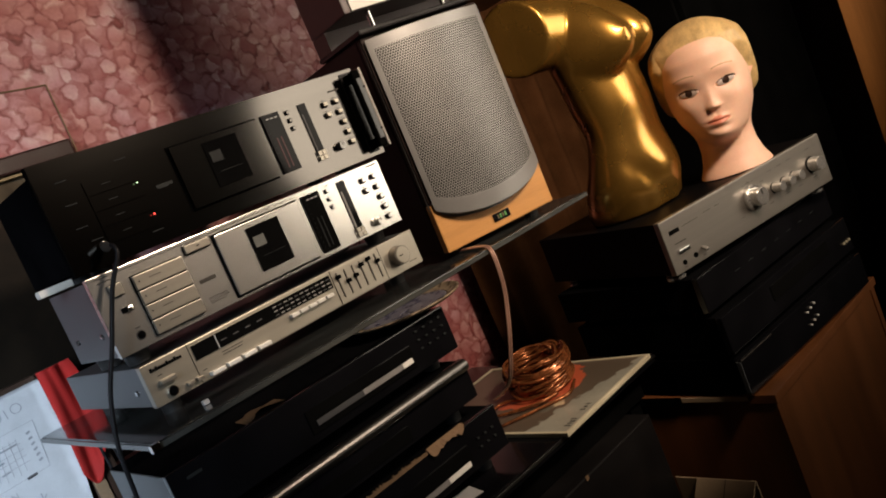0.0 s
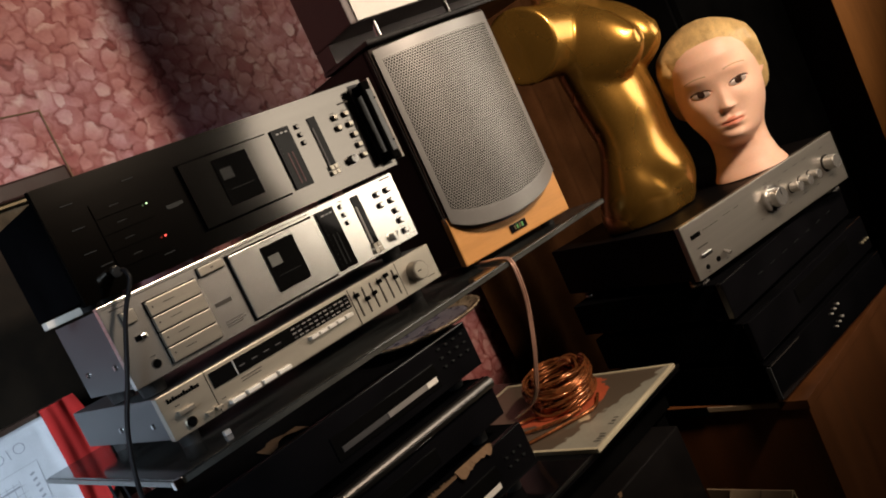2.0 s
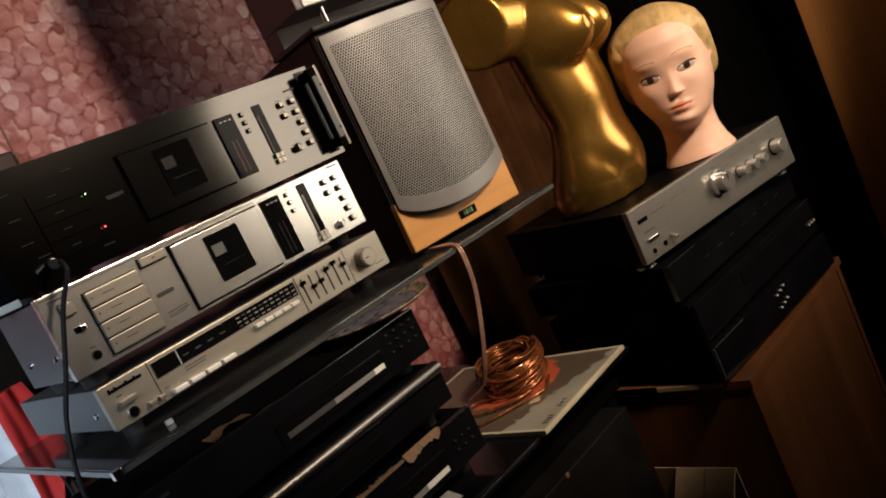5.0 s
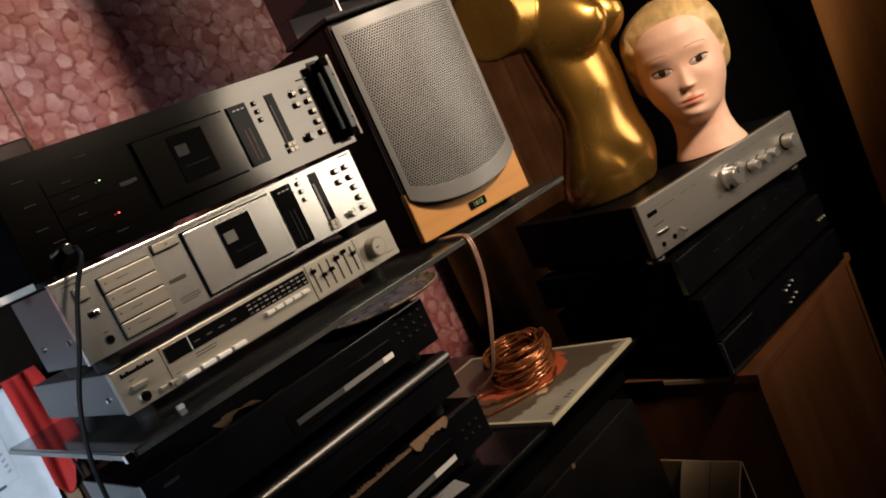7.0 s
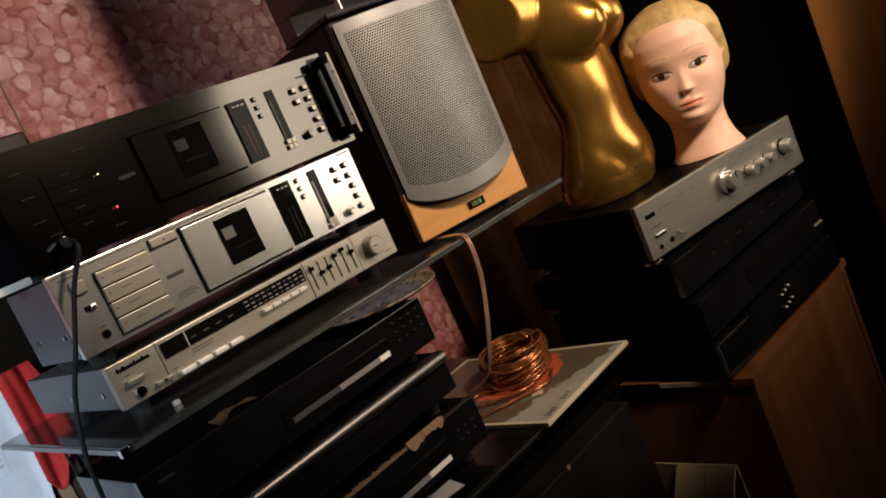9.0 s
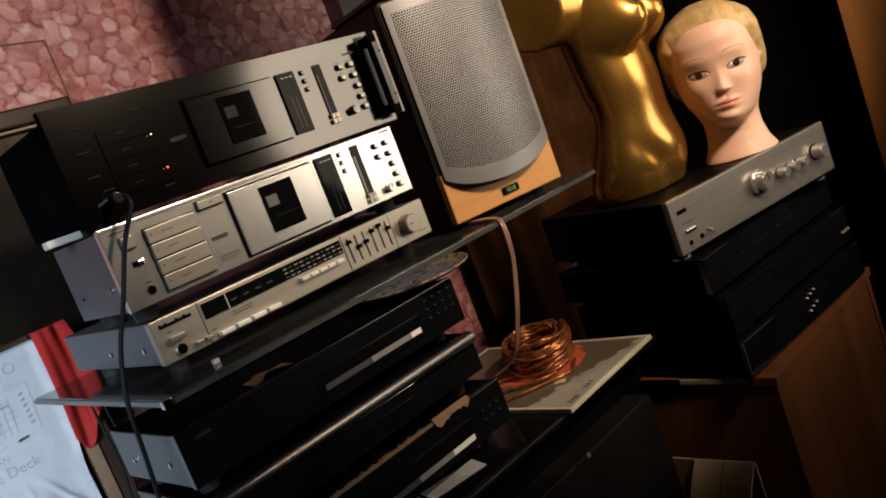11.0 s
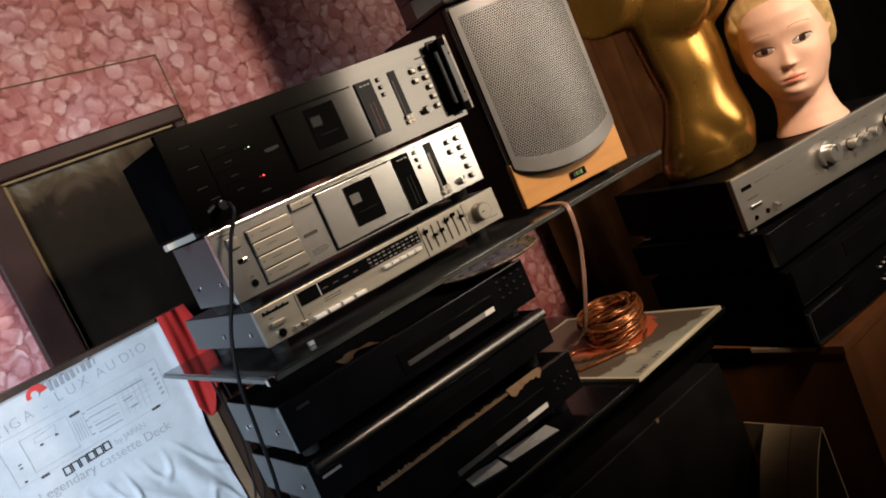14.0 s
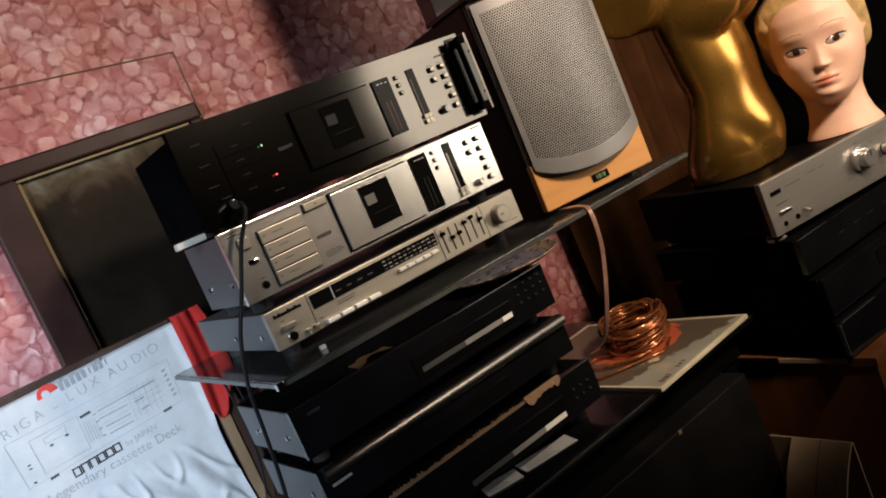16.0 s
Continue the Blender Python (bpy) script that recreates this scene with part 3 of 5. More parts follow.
part("notch", cyl(bmesh.new(), (-0.2085, PRINT_Y - 0.0005, 0.9722), (0, 1, 0), 0.0062, 0.0062, 0.0006, 20), M["cotton"], emblem, "white notch")
# maker's name as plain bars
for k in range(9):
    x, z, tall = -0.187 + 0.0093 * k, 0.9690 + 0.00065 * k, 0.0115 if k in (0, 2, 7) else 0.0080
    print_stroke("print_bar", "ink_grey", x + 0.0030, z, x + 0.0030, z + tall, 0.0062 if k not in (5, 8) else 0.0020)
# model name as plain square outlines
for k in range(6):
    x, z = -0.223 + 0.0134 * k, 0.834 + 0.0006 * k
    for a, b, c, d in ((0, 0, 0.0102, 0), (0, 0.0125, 0.0102, 0.0125), (0, 0, 0, 0.0125), (0.0102, 0, 0.0102, 0.0125)):
        if not (k in (1, 2) and a == 0 and b == 0 and d == 0):
            print_stroke("print_bar", "ink", x + a, z + b, x + c, z + d, 0.0024)
lettering("by JAPAN", 0.0135, M["print_line"], pose(-0.138, PRINT_Y, 0.8375, 90, -2, 0), shirt)
lettering("Legendary cassette Deck", 0.0221, M["ink_grey"], pose(-0.2715, PRINT_Y, 0.8155, 90, 0, 0), shirt, thin=-0.0003)
# fine line drawing of the deck: case, cassette door, keys and feet
for x0, z0, x1, z1, w in ((-0.291, 0.929, -0.022, 0.936, 0.0007), (-0.022, 0.936, -0.028, 0.861, 0.0007), (-0.028, 0.861, -0.287, 0.852, 0.0007), (-0.291, 0.929, -0.287, 0.852, 0.0007),
                          (-0.259, 0.918, -0.184, 0.920, 0.0009), (-0.184, 0.920, -0.186, 0.864, 0.0007), (-0.186, 0.864, -0.258, 0.862, 0.0010), (-0.258, 0.862, -0.259, 0.918, 0.0010),
                          (-0.240, 0.911, -0.204, 0.916, 0.0008), (-0.204, 0.916, -0.208, 0.902, 0.0008), (-0.208, 0.902, -0.240, 0.903, 0.0008), (-0.240, 0.903, -0.240, 0.911, 0.0008)):
    print_stroke("print_line", "print_line", x0, z0, x1, z1, w)
for z, x0, x1 in ((0.911, -0.153, -0.057), (0.8985, -0.155, -0.109), (0.8825, -0.151, -0.111), (0.8695, -0.150, -0.111)):
    print_stroke("print_line", "ink_grey", x0, z, x1, z + 0.003 * (x1 > -0.1), 0.0020)
    print_stroke("print_line", "print_line", x0 - 0.002, z + 0.006, x1, z + 0.007, 0.0007)
for k in range(5):
    print_stroke("print_line", "print_line", -0.179 + 0.0042 * k, 0.906, -0.181 + 0.0045 * k, 0.872, 0.0009)
for k in range(6):
    print_stroke("print_line", "print_line", -0.102 + 0.0095 * k, 0.921, -0.106 + 0.0095 * k, 0.868 + 0.003 * (k % 2), 0.0007)
    print_stroke("print_mark", "ink_grey", -0.0365, 0.876 + 0.009 * k, -0.0335, 0.877 + 0.009 * k, 0.0032)
for k in range(4):
    print_stroke("print_line", "print_line", -0.098, 0.881 + 0.010 * k, -0.050, 0.883 + 0.010 * k, 0.0007)
    print_stroke("print_mark", "ink_grey", -0.161, 0.8715 + 0.0125 * k, -0.158, 0.8715 + 0.0125 * k, 0.0022)
print_stroke("print_mark", "ink_grey", -0.096, 0.896, -0.082, 0.897, 0.0026)
print_stroke("print_mark", "ink_grey", -0.090, 0.880, -0.080, 0.881, 0.0026)
for x0, z0, x1, z1, w in ((-0.178, 0.915, -0.165, 0.916, 0.0042), (-0.253, 0.8505, -0.244, 0.851, 0.0042), (-0.061, 0.8592, -0.050, 0.8598, 0.0042), (-0.2085, 0.900, -0.2065, 0.900, 0.003), (-0.2340, 0.897, -0.2315, 0.897, 0.003), (-0.2760, 0.857, -0.2745, 0.857, 0.003), (-0.274, 0.879, -0.271, 0.879, 0.002), (-0.274, 0.885, -0.271, 0.885, 0.002)):
    print_stroke("print_mark", "ink", x0, z0, x1, z1, w)

red = part("red_cloth", sheet(24, 40, lambda u, v: (0.010 + (0.052 + 0.012 * math.sin(3 * v)) * u - 0.004 * v, 0.424 - 0.006 * math.sin(6 * u + 3 * v) - 0.002 * math.sin(17 * u), 0.998 - (0.175 + 0.025 * math.sin(5 * u)) * v)), M["red_cloth"], smooth=True)
mod = red.modifiers.new("thick", "SOLIDIFY")
mod.thickness = 0.002
tagged(red, "red cloth hanging beside the white shirt", "cloth")

# framed picture on the wall
pic = thing("framed_picture", pose(0, 0, 0), "dark oil painting in a mahogany frame with a gilt liner", "picture")
FX0, FX1, FZ0, FZ1 = -0.160, 0.240, 0.80, 1.336
for n, b in (("frame_rail", (FX0, FX1, FZ1 - 0.030, FZ1)), ("frame_rail", (FX0, FX1, FZ0, FZ0 + 0.030)), ("frame_stile", (FX0, FX0 + 0.060, FZ0 + 0.030, FZ1 - 0.030)), ("frame_stile", (FX1 - 0.024, FX1, FZ0 + 0.030, FZ1 - 0.030))):
    pbox(n, pic, M["frame_wood"], b[0], b[1], 0.496, 0.529, b[2], b[3], 0.004)
for b in ((FX0 + 0.061, FX1 - 0.025, FZ1 - 0.036, FZ1 - 0.031), (FX0 + 0.061, FX0 + 0.067, FZ0 + 0.031, FZ1 - 0.037)):
    pbox("liner", pic, M["gilt"], b[0], b[1], 0.506, 0.520, b[2], b[3], 0.001)
pbox("canvas", pic, M["painting"], FX0 + 0.061, FX1 - 0.025, 0.521, 0.527, FZ0 + 0.031, FZ1 - 0.037)


# ---- cassette decks ----
def screw(parent, x, y, z, axis=(-1, 0, 0), r=0.004):
    s = pcyl("screw", parent, M["steel"], (x, y, z), axis, r, r * 0.8, 0.003, 12)
    return s


def tape_controls(t, zc, dark):
    """Right half of a deck's front: door with window, meter, counter slot, keys and knob; zc is the height of the layout's base."""
    face = M["dark_face"] if dark else M["silver"]
    y = 0.0
    pr = M["pale_print"] if dark else M["grey_print"]
    door = part("cassette_door", box(bmesh.new(), 0.161, 0.291, y - 0.006, y - 0.0005, zc + 0.006, zc + 0.087, 0.0 if dark else 0.0010), face, t)
    pbox("door_gap", t, M["black_matt"], 0.1585, 0.2935, y - 0.0012, y - 0.0002, zc + 0.0038, zc + 0.0892)
    win = part("window", box(bmesh.new(), 0.203, 0.2535, y - 0.0075, y - 0.0062, zc + 0.020, zc + 0.0795, 0.0006), M["window"], door)
    part("cassette_label", box(bmesh.new(), 0.2075, 0.224, y - 0.0083, y - 0.0077, zc + 0.052, zc + 0.066), M["tape"] if dark else M["tape_label"], win)
    part("tape_edge", box(bmesh.new(), 0.212, 0.246, y - 0.0083, y - 0.0077, zc + 0.0385, zc + 0.0391), M["tape"], win)
    m = part("meter", box(bmesh.new(), 0.301, 0.331, y - 0.003, y - 0.0003, zc + 0.006, zc + 0.089, 0.0008), M["window"], t)
    for k in range(9):
        part("tick", box(bmesh.new(), 0.3045, 0.3065, y - 0.0036, y - 0.0031, zc + 0.014 + k * 0.007, zc + 0.0146 + k * 0.007), M["tape"], m)
    for x in (0.312, 0.319):
        part("level_bar", box(bmesh.new(), x, x + 0.0016, y - 0.0036, y - 0.0031, zc + 0.012, zc + 0.055), M["red_dim"] if dark else M["tape"], m)
    for k in range(3):
        part("mark", box(bmesh.new(), 0.308 + 0.007 * k, 0.312 + 0.007 * k, y - 0.0036, y - 0.0031, zc + 0.0815, zc + 0.083), M["pale_print"], m)
    for z in (0.083, 0.0715, 0.060):
        k = pbox("button", t, M["black_matt"], 0.341, 0.3475, y - 0.001, y - 0.0003, zc + z - 0.0032, zc + z + 0.0032)
        part("button_cap", box(bmesh.new(), 0.3425, 0.347, y - 0.004, y - 0.0011, zc + z - 0.0022, zc + z + 0.0022, 0.0005), face, k)
    slot = pbox("counter_slot", t, M["window"], 0.365, 0.3785, y - 0.0015, y - 0.0003, zc + 0.013, zc + 0.0885)
    part("scale", box(bmesh.new(), 0.3655, 0.3685, y - 0.0022, y - 0.0016, zc + 0.020, zc + 0.074), M["dim_print"] if dark else M["strip_grey"], slot)
    for i in range(2):
        for j in range(2):
            part("counter_key", box(bmesh.new(), 0.3645 + 0.0075 * i, 0.371 + 0.0075 * i, y - 0.005, y - 0.0016, zc + 0.0045 + 0.0075 * j, zc + 0.011 + 0.0075 * j, 0.0006), M["tuner_face"], slot)
    for x, z in ((0.409, 0.0765), (0.429, 0.0765), (0.408, 0.061), (0.429, 0.061), (0.429, 0.0455), (0.429, 0.030), (0.429, 0.0145)):
        k = pbox("button_well", t, M["black_matt"], x - 0.0052, x + 0.0052, y - 0.001, y - 0.0003, zc + z - 0.0042, zc + z + 0.0042)
        part("button_cap", box(bmesh.new(), x - 0.0030, x + 0.0044, y - 0.006, y - 0.0011, zc + z - 0.0024, zc + z + 0.0034, 0.0007), face if not dark else M["tuner_face"], k)
        part("caption", box(bmesh.new(), x - 0.004, x + 0.003, y - 0.0013, y - 0.0011, zc + z + 0.0062, zc + z + 0.0068), M["grey_print"], k)
    kn = pcyl("knob", t, M["bar"] if dark else face, (0.406, y - 0.0055, zc + 0.0145), (0, -1, 0), 0.0064, 0.0058, 0.010, 20, 0.0006)
    part("pointer", box(bmesh.new(), 0.4055, 0.4065, y - 0.0112, y - 0.0106, zc + 0.0145, zc + 0.020), pr, kn)
    pbox("badge", t, M["grey_print"], 0.425, 0.444, y - 0.0012, y - 0.0003, zc + 0.0915, zc + 0.0935)
    return door


def silver_deck():
    t = thing("cassette_deck", pose(0, 0, 1.0), "champagne silver cassette deck with grey-blue sides", "cassette deck")
    pbox("front_panel", t, M["silver"], 0, 0.45, 0.0, 0.010, 0.0, 0.097, 0.001)
    pbox("side_plate", t, M["side_paint"], 0.001, 0.004, 0.0105, 0.155, 0.002, 0.094, 0.0006)
    pbox("side_plate", t, M["side_paint"], 0.446, 0.449, 0.0105, 0.155, 0.002, 0.094, 0.0006)
    pbox("chassis", t, M["black_steel"], 0.0045, 0.4455, 0.0105, 0.165, 0.002, 0.0945, 0.001)
    for y in (0.030, 0.122):
        screw(t, 0.0, y, 0.030)
        screw(t, 0.45, y, 0.030, (1, 0, 0))
    for x in (0.03, 0.42):
        for y in (0.04, 0.14):
            pcyl("foot", t, M["rubber"], (x, y, -0.0085), (0, 0, 1), 0.014, 0.016, 0.0165)
    tape_controls(t, 0.0, False)
    pbox("seam", t, M["grey_print"], 0.004, 0.292, -0.0010, -0.0002, 0.0925, 0.0931)
    # transport keys
    pbox("key_well", t, M["black_matt"], 0.0465, 0.113, -0.0012, -0.0002, 0.0065, 0.082)
    for k in range(4):
        z = 0.0075 + k * 0.0186
        key = pbox("transport_key", t, M["key"], 0.0475, 0.112, -0.0065, -0.0013, z, z + 0.0172, 0.0009)
        part("caption", box(bmesh.new(), 0.066, 0.080, -0.0071, -0.0066, z + 0.009, z + 0.0098), M["grey_print"], key)
        part("symbol", box(bmesh.new(), 0.052, 0.0535, -0.0071, -0.0066, z + 0.0085, z + 0.0105), M["grey_print"], key)
    b = pbox("eject_well", t, M["black_matt"], 0.1185, 0.1545, -0.0012, -0.0002, 0.0785, 0.0905)
    part("eject_key", box(bmesh.new(), 0.1195, 0.1535, -0.006, -0.0013, 0.0795, 0.0895, 0.0008), M["key"], b)
    part("symbol", box(bmesh.new(), 0.135, 0.1385, -0.0066, -0.0061, 0.0837, 0.0852), M["grey_print"], b)
    b = pbox("power_well", t, M["grey_print"], 0.0175, 0.034, -0.0012, -0.0002, 0.066, 0.082)
    part("power_key", box(bmesh.new(), 0.0185, 0.033, -0.006, -0.0013, 0.067, 0.081, 0.0008), M["key"], b)
    b = pbox("slide_slot", t, M["black_matt"], 0.0225, 0.036, -0.0012, -0.0002, 0.046, 0.052)
    part("slider", box(bmesh.new(), 0.028, 0.034, -0.006, -0.0013, 0.0465, 0.0515, 0.0006), M["chrome"], b)
    jk = pcyl("jack", t, M["grey_print"], (0.031, -0.0006, 0.0155), (0, -1, 0), 0.0058, 0.0055, 0.0012, 20)
    part("hole", cyl(bmesh.new(), (0.031, -0.0015, 0.0155), (0, -1, 0), 0.0045, 0.0045, 0.0006, 20), M["black_matt"], jk)
    for x0, x1, z in ((0.122, 0.144, 0.0395), (0.124, 0.150, 0.0185), (0.124, 0.152, 0.0155), (0.124, 0.146, 0.0125), (0.010, 0.034, 0.0875), (0.028, 0.034, 0.0245), (0.345, 0.352, 0.0895)):
        pbox("caption", t, M["grey_print"], x0, x1, -0.0008, -0.0002, z, z + (0.0045 if z == 0.0395 else 0.0009))
    return t


silver_deck()


def black_deck():
    t = thing("cassette_deck", pose(0, 0.012, 1.103), "black rack-mount cassette deck with a side handle and lit lamps", "cassette deck")
    pbox("front_panel", t, M["dark_face"], -0.002, 0.480, 0.0, 0.008, 0.0, 0.133)
    # added black sliver that hides the wall's pink reflection on the panel end
    pbox("edge_mask", t, M["black_matt"], -0.0036, -0.0022, 0.0, 0.008, 0.0, 0.133)
    pbox("handle_plate", t, M["black_satin"], 0.4545, 0.4725, -0.0012, -0.0002, 0.005, 0.128, 0.0)
    pbox("chassis", t, M["black_steel"], 0.012, 0.468, 0.0085, 0.225, 0.006, 0.128, 0.001)
    for x in (0.04, 0.43):
        for y in (0.04, 0.13):
            pcyl("foot", t, M["rubber"], (x, y, 0.0), (0, 0, 1), 0.012, 0.014, 0.011)
    tape_controls(t, 0.017, True)
    h = pbox("handle", t, M["black_matt"], 0.4575, 0.4715, -0.026, -0.016, 0.008, 0.125, 0.003)
    part("inset", box(bmesh.new(), 0.4612, 0.4700, -0.0275, -0.0262, 0.020, 0.112, 0.0005), M["side_paint"], h, "grey inlay")
    part("rail", box(bmesh.new(), 0.4718, 0.4765, -0.0265, -0.012, 0.006, 0.127, 0.0012), M["amp_face"], h, "bright metal rail")
    for z in (0.016, 0.116):
        part("handle_post", box(bmesh.new(), 0.4595, 0.4695, -0.016, -0.0002, z - 0.007, z + 0.007, 0.001), M["black_matt"], h)
    for z in (0.034, 0.098):
        part("pin", cyl(bmesh.new(), (0.4695, -0.0272, z), (0, -1, 0), 0.0018, 0.0018, 0.0016, 10), M["black_matt"], h)
    for k in range(4):
        z = 0.022 + k * 0.0195
        key = pbox("transport_key", t, M["dark_face"], 0.0475, 0.112, -0.0016, -0.0005, z, z + 0.0178)
        part("caption", box(bmesh.new(), 0.068, 0.079, -0.0022, -0.0017, z + 0.0085, z + 0.0093), M["tape"], key)
    for x, z in ((0.020, 0.106), (0.094, 0.110), (0.02, 0.078), (0.02, 0.05), (0.10, 0.016), (0.03, 0.032), (0.13, 0.062)):
        pbox("caption", t, M["tape"], x, x + 0.014, -0.0012, -0.0002, z, z + 0.0010)
    pbox("badge", t, M["tape"], 0.128, 0.150, -0.0012, -0.0002, 0.063, 0.067)
    pcyl("red_lamp", t, M["led_red"], (0.109, -0.0072, 0.036), (0, -1, 0), 0.0010, 0.0010, 0.0012, 10)
    pcyl("green_lamp", t, M["led_green"], (0.106, -0.0072, 0.0775), (0, -1, 0), 0.0008, 0.0008, 0.0012, 10)
    jk = pcyl("plug", t, M["bar"], (0.036, -0.016, 0.0215), (-0.25, -0.9, -0.2), 0.0048, 0.0058, 0.020, 18, 0.001, "nickel headphone plug")
    return t


black_deck()
tab = part("paper_wad", box(bmesh.new(), -0.034, 0.006, 0.055, 0.072, 1.0972, 1.106, 0.002), M["paper"])
tagged(tab, "small folded white paper wad between the decks", "paper")


def tuner():
    t = thing("tuner_amplifier", pose(0.0145, 0.010, 0.929), "beige tuner amplifier with sliders, keys and a round knob", "tuner")
    pbox("front_panel", t, M["tuner_face"], 0, 0.450, 0.0, 0.012, 0.0, 0.0525, 0.0012)
    pbox("cover", t, M["side_paint"], 0.002, 0.448, 0.0125, 0.30, 0.001, 0.052, 0.001)
    for y in (0.045, 0.15):
        screw(t, 0.001, y, 0.020)
    for x in (0.03, 0.42):
        for y in (0.04, 0.26):
            pcyl("foot", t, M["rubber"], (x, y, -0.009), (0, 0, 1), 0.012, 0.013, 0.018)
    d = pbox("dial_window", t, M["window"], 0.066, 0.284, -0.0022, -0.0002, 0.0285, 0.0475, 0.0005)
    part("divider", box(bmesh.new(), 0.098, 0.0992, -0.003, -0.0023, 0.0285, 0.0475), M["pale_print"], d)
    for i in range(11):
        for j in range(3):
            part("mark", box(bmesh.new(), 0.186 + 0.009 * i, 0.1915 + 0.009 * i, -0.0028, -0.0023, 0.031 + 0.0055 * j, 0.0325 + 0.0055 * j), M["strip_grey"] if (i + j) % 3 else M["dim_print"], d)
    for k in range(4):
        part("mark", box(bmesh.new(), 0.104 + 0.018 * k, 0.112 + 0.018 * k, -0.0028, -0.0023, 0.036, 0.0375), M["dim_print"], d)
    # keys
    for k in range(5):
        pbox("preset_key", t, M["white_key"], 0.204 + 0.0150 * k, 0.2165 + 0.0150 * k, -0.009, -0.0002, 0.0195, 0.0240, 0.0008)
    for k in range(4):
        pbox("band_key", t, M["white_key"], 0.074 + 0.0232 * k, 0.0930 + 0.0232 * k, -0.009, -0.0002, 0.0035, 0.0085, 0.0008)
    pbox("power_key", t, M["key"], 0.014, 0.034, -0.009, -0.0002, 0.0225, 0.0285, 0.001)
    for x in (0.042, 0.055):
        pbox("small_key", t, M["key"], x, x + 0.009, -0.008, -0.0002, 0.006, 0.0105, 0.0008)
    jk = pcyl("jack", t, M["chrome"], (0.0245, -0.002, 0.0105), (0, -1, 0), 0.0068, 0.0062, 0.004, 20)
    part("hole", cyl(bmesh.new(), (0.0245, -0.0045, 0.0105), (0, -1, 0), 0.0045, 0.0045, 0.0012, 20), M["black_matt"], jk)
    # sliders
    pbox("slider_field", t, M["tuner_face"], 0.288, 0.377, -0.0012, -0.0002, 0.002, 0.0505)
    for k, z in enumerate((0.039, 0.028, 0.030, 0.040, 0.043, 0.034)):
        x = 0.296 + 0.0145 * k
        sl = pbox("slider_slot", t, M["grey_print"], x - 0.0010, x + 0.0010, -0.0022, -0.0013, 0.009, 0.045)
        part("slider_cap", box(bmesh.new(), x - 0.0034, x + 0.0034, -0.0070, -0.0023, z - 0.0026, z + 0.0026, 0.0006), M["black_matt"], sl)
    for x in (0.2872, 0.3775):
        pbox("seam", t, M["grey_print"], x, x + 0.0008, -0.001, -0.0002, 0.001, 0.0515)
    pbox("seam", t, M["grey_print"], 0.0615, 0.0621, -0.001, -0.0002, 0.0005, 0.052)
    pbox("seam", t, M["grey_print"], 0.062, 0.287, -0.001, -0.0002, 0.0008, 0.0014)
    kn = pcyl("volume_knob", t, M["amp_face"], (0.4065, -0.008, 0.026), (0, -1, 0), 0.0150, 0.0140, 0.016, 36, 0.001)
    part("knob_face", cyl(bmesh.new(), (0.4065, -0.0164, 0.026), (0, -1, 0), 0.0122, 0.0120, 0.001, 36), M["tuner_face"], kn)
    part("pointer", box(bmesh.new(), 0.399, 0.406, -0.0172, -0.0168, 0.0255, 0.0268), M["black_matt"], kn)
    for k in range(12):
        pbox("badge_bar", t, M["black_matt"], 0.010 + 0.0035 * k, 0.0126 + 0.0035 * k, -0.0012, -0.0002, 0.0405, 0.0440 + 0.0018 * (k in (0, 2, 6, 9)))
    for x0, x1, z in ((0.10, 0.13, 0.0225), (0.10, 0.128, 0.0190), (0.068, 0.074, 0.0135), (0.31, 0.35, 0.0475), (0.425, 0.44, 0.0085), (0.016, 0.022, 0.0335)):
        pbox("caption", t, M["grey_print"], x0, x1, -0.0008, -0.0002, z, z + 0.0009)
    return t


tuner()
glasschip = part("plastic_clip", box(bmesh.new(), 0.052, 0.060, -0.026, -0.020, 0.9112, 0.9170, 0.001), M["slip"])
tagged(glasschip, "small pale blue plastic clip on the shelf", "clip")

# headphone cord
pts = [(0.036, -0.0215, 1.1225), (0.0362, -0.0275, 1.119), (0.034, -0.030, 1.108), (0.014, -0.027, 1.076), (-0.012, -0.024, 1.019), (-0.036, -0.024, 0.971), (-0.052, -0.026, 0.919), (-0.058, -0.024, 0.854), (-0.066, -0.022, 0.78), (-0.082, -0.012, 0.68), (-0.075, 0.0, 0.5995)]
cord = part("headphone_cord", tube(bmesh.new(), smooth_path(pts), 0.0027), M["cable"], smooth=True)
tagged(cord, "black headphone cord hanging from the deck's plug", "cable")
for dx, r, m in ((0.0, 0.0024, "cable"), (0.017, 0.0019, "cable")):
    hung = part("hanging_cable", tube(bmesh.new(), smooth_path([(0.041 + dx, 0.402, 0.888), (0.039 + dx, 0.40, 0.852), (0.042 + 0.9 * dx, 0.40, 0.785), (0.038 + 0.6 * dx, 0.40, 0.72), (0.020 + dx, 0.40, 0.643), (-0.01 + dx, 0.405, 0.5998)]), r), M[m], smooth=True)
    tagged(hung, "thin dark cable hanging down behind the players", "cable")


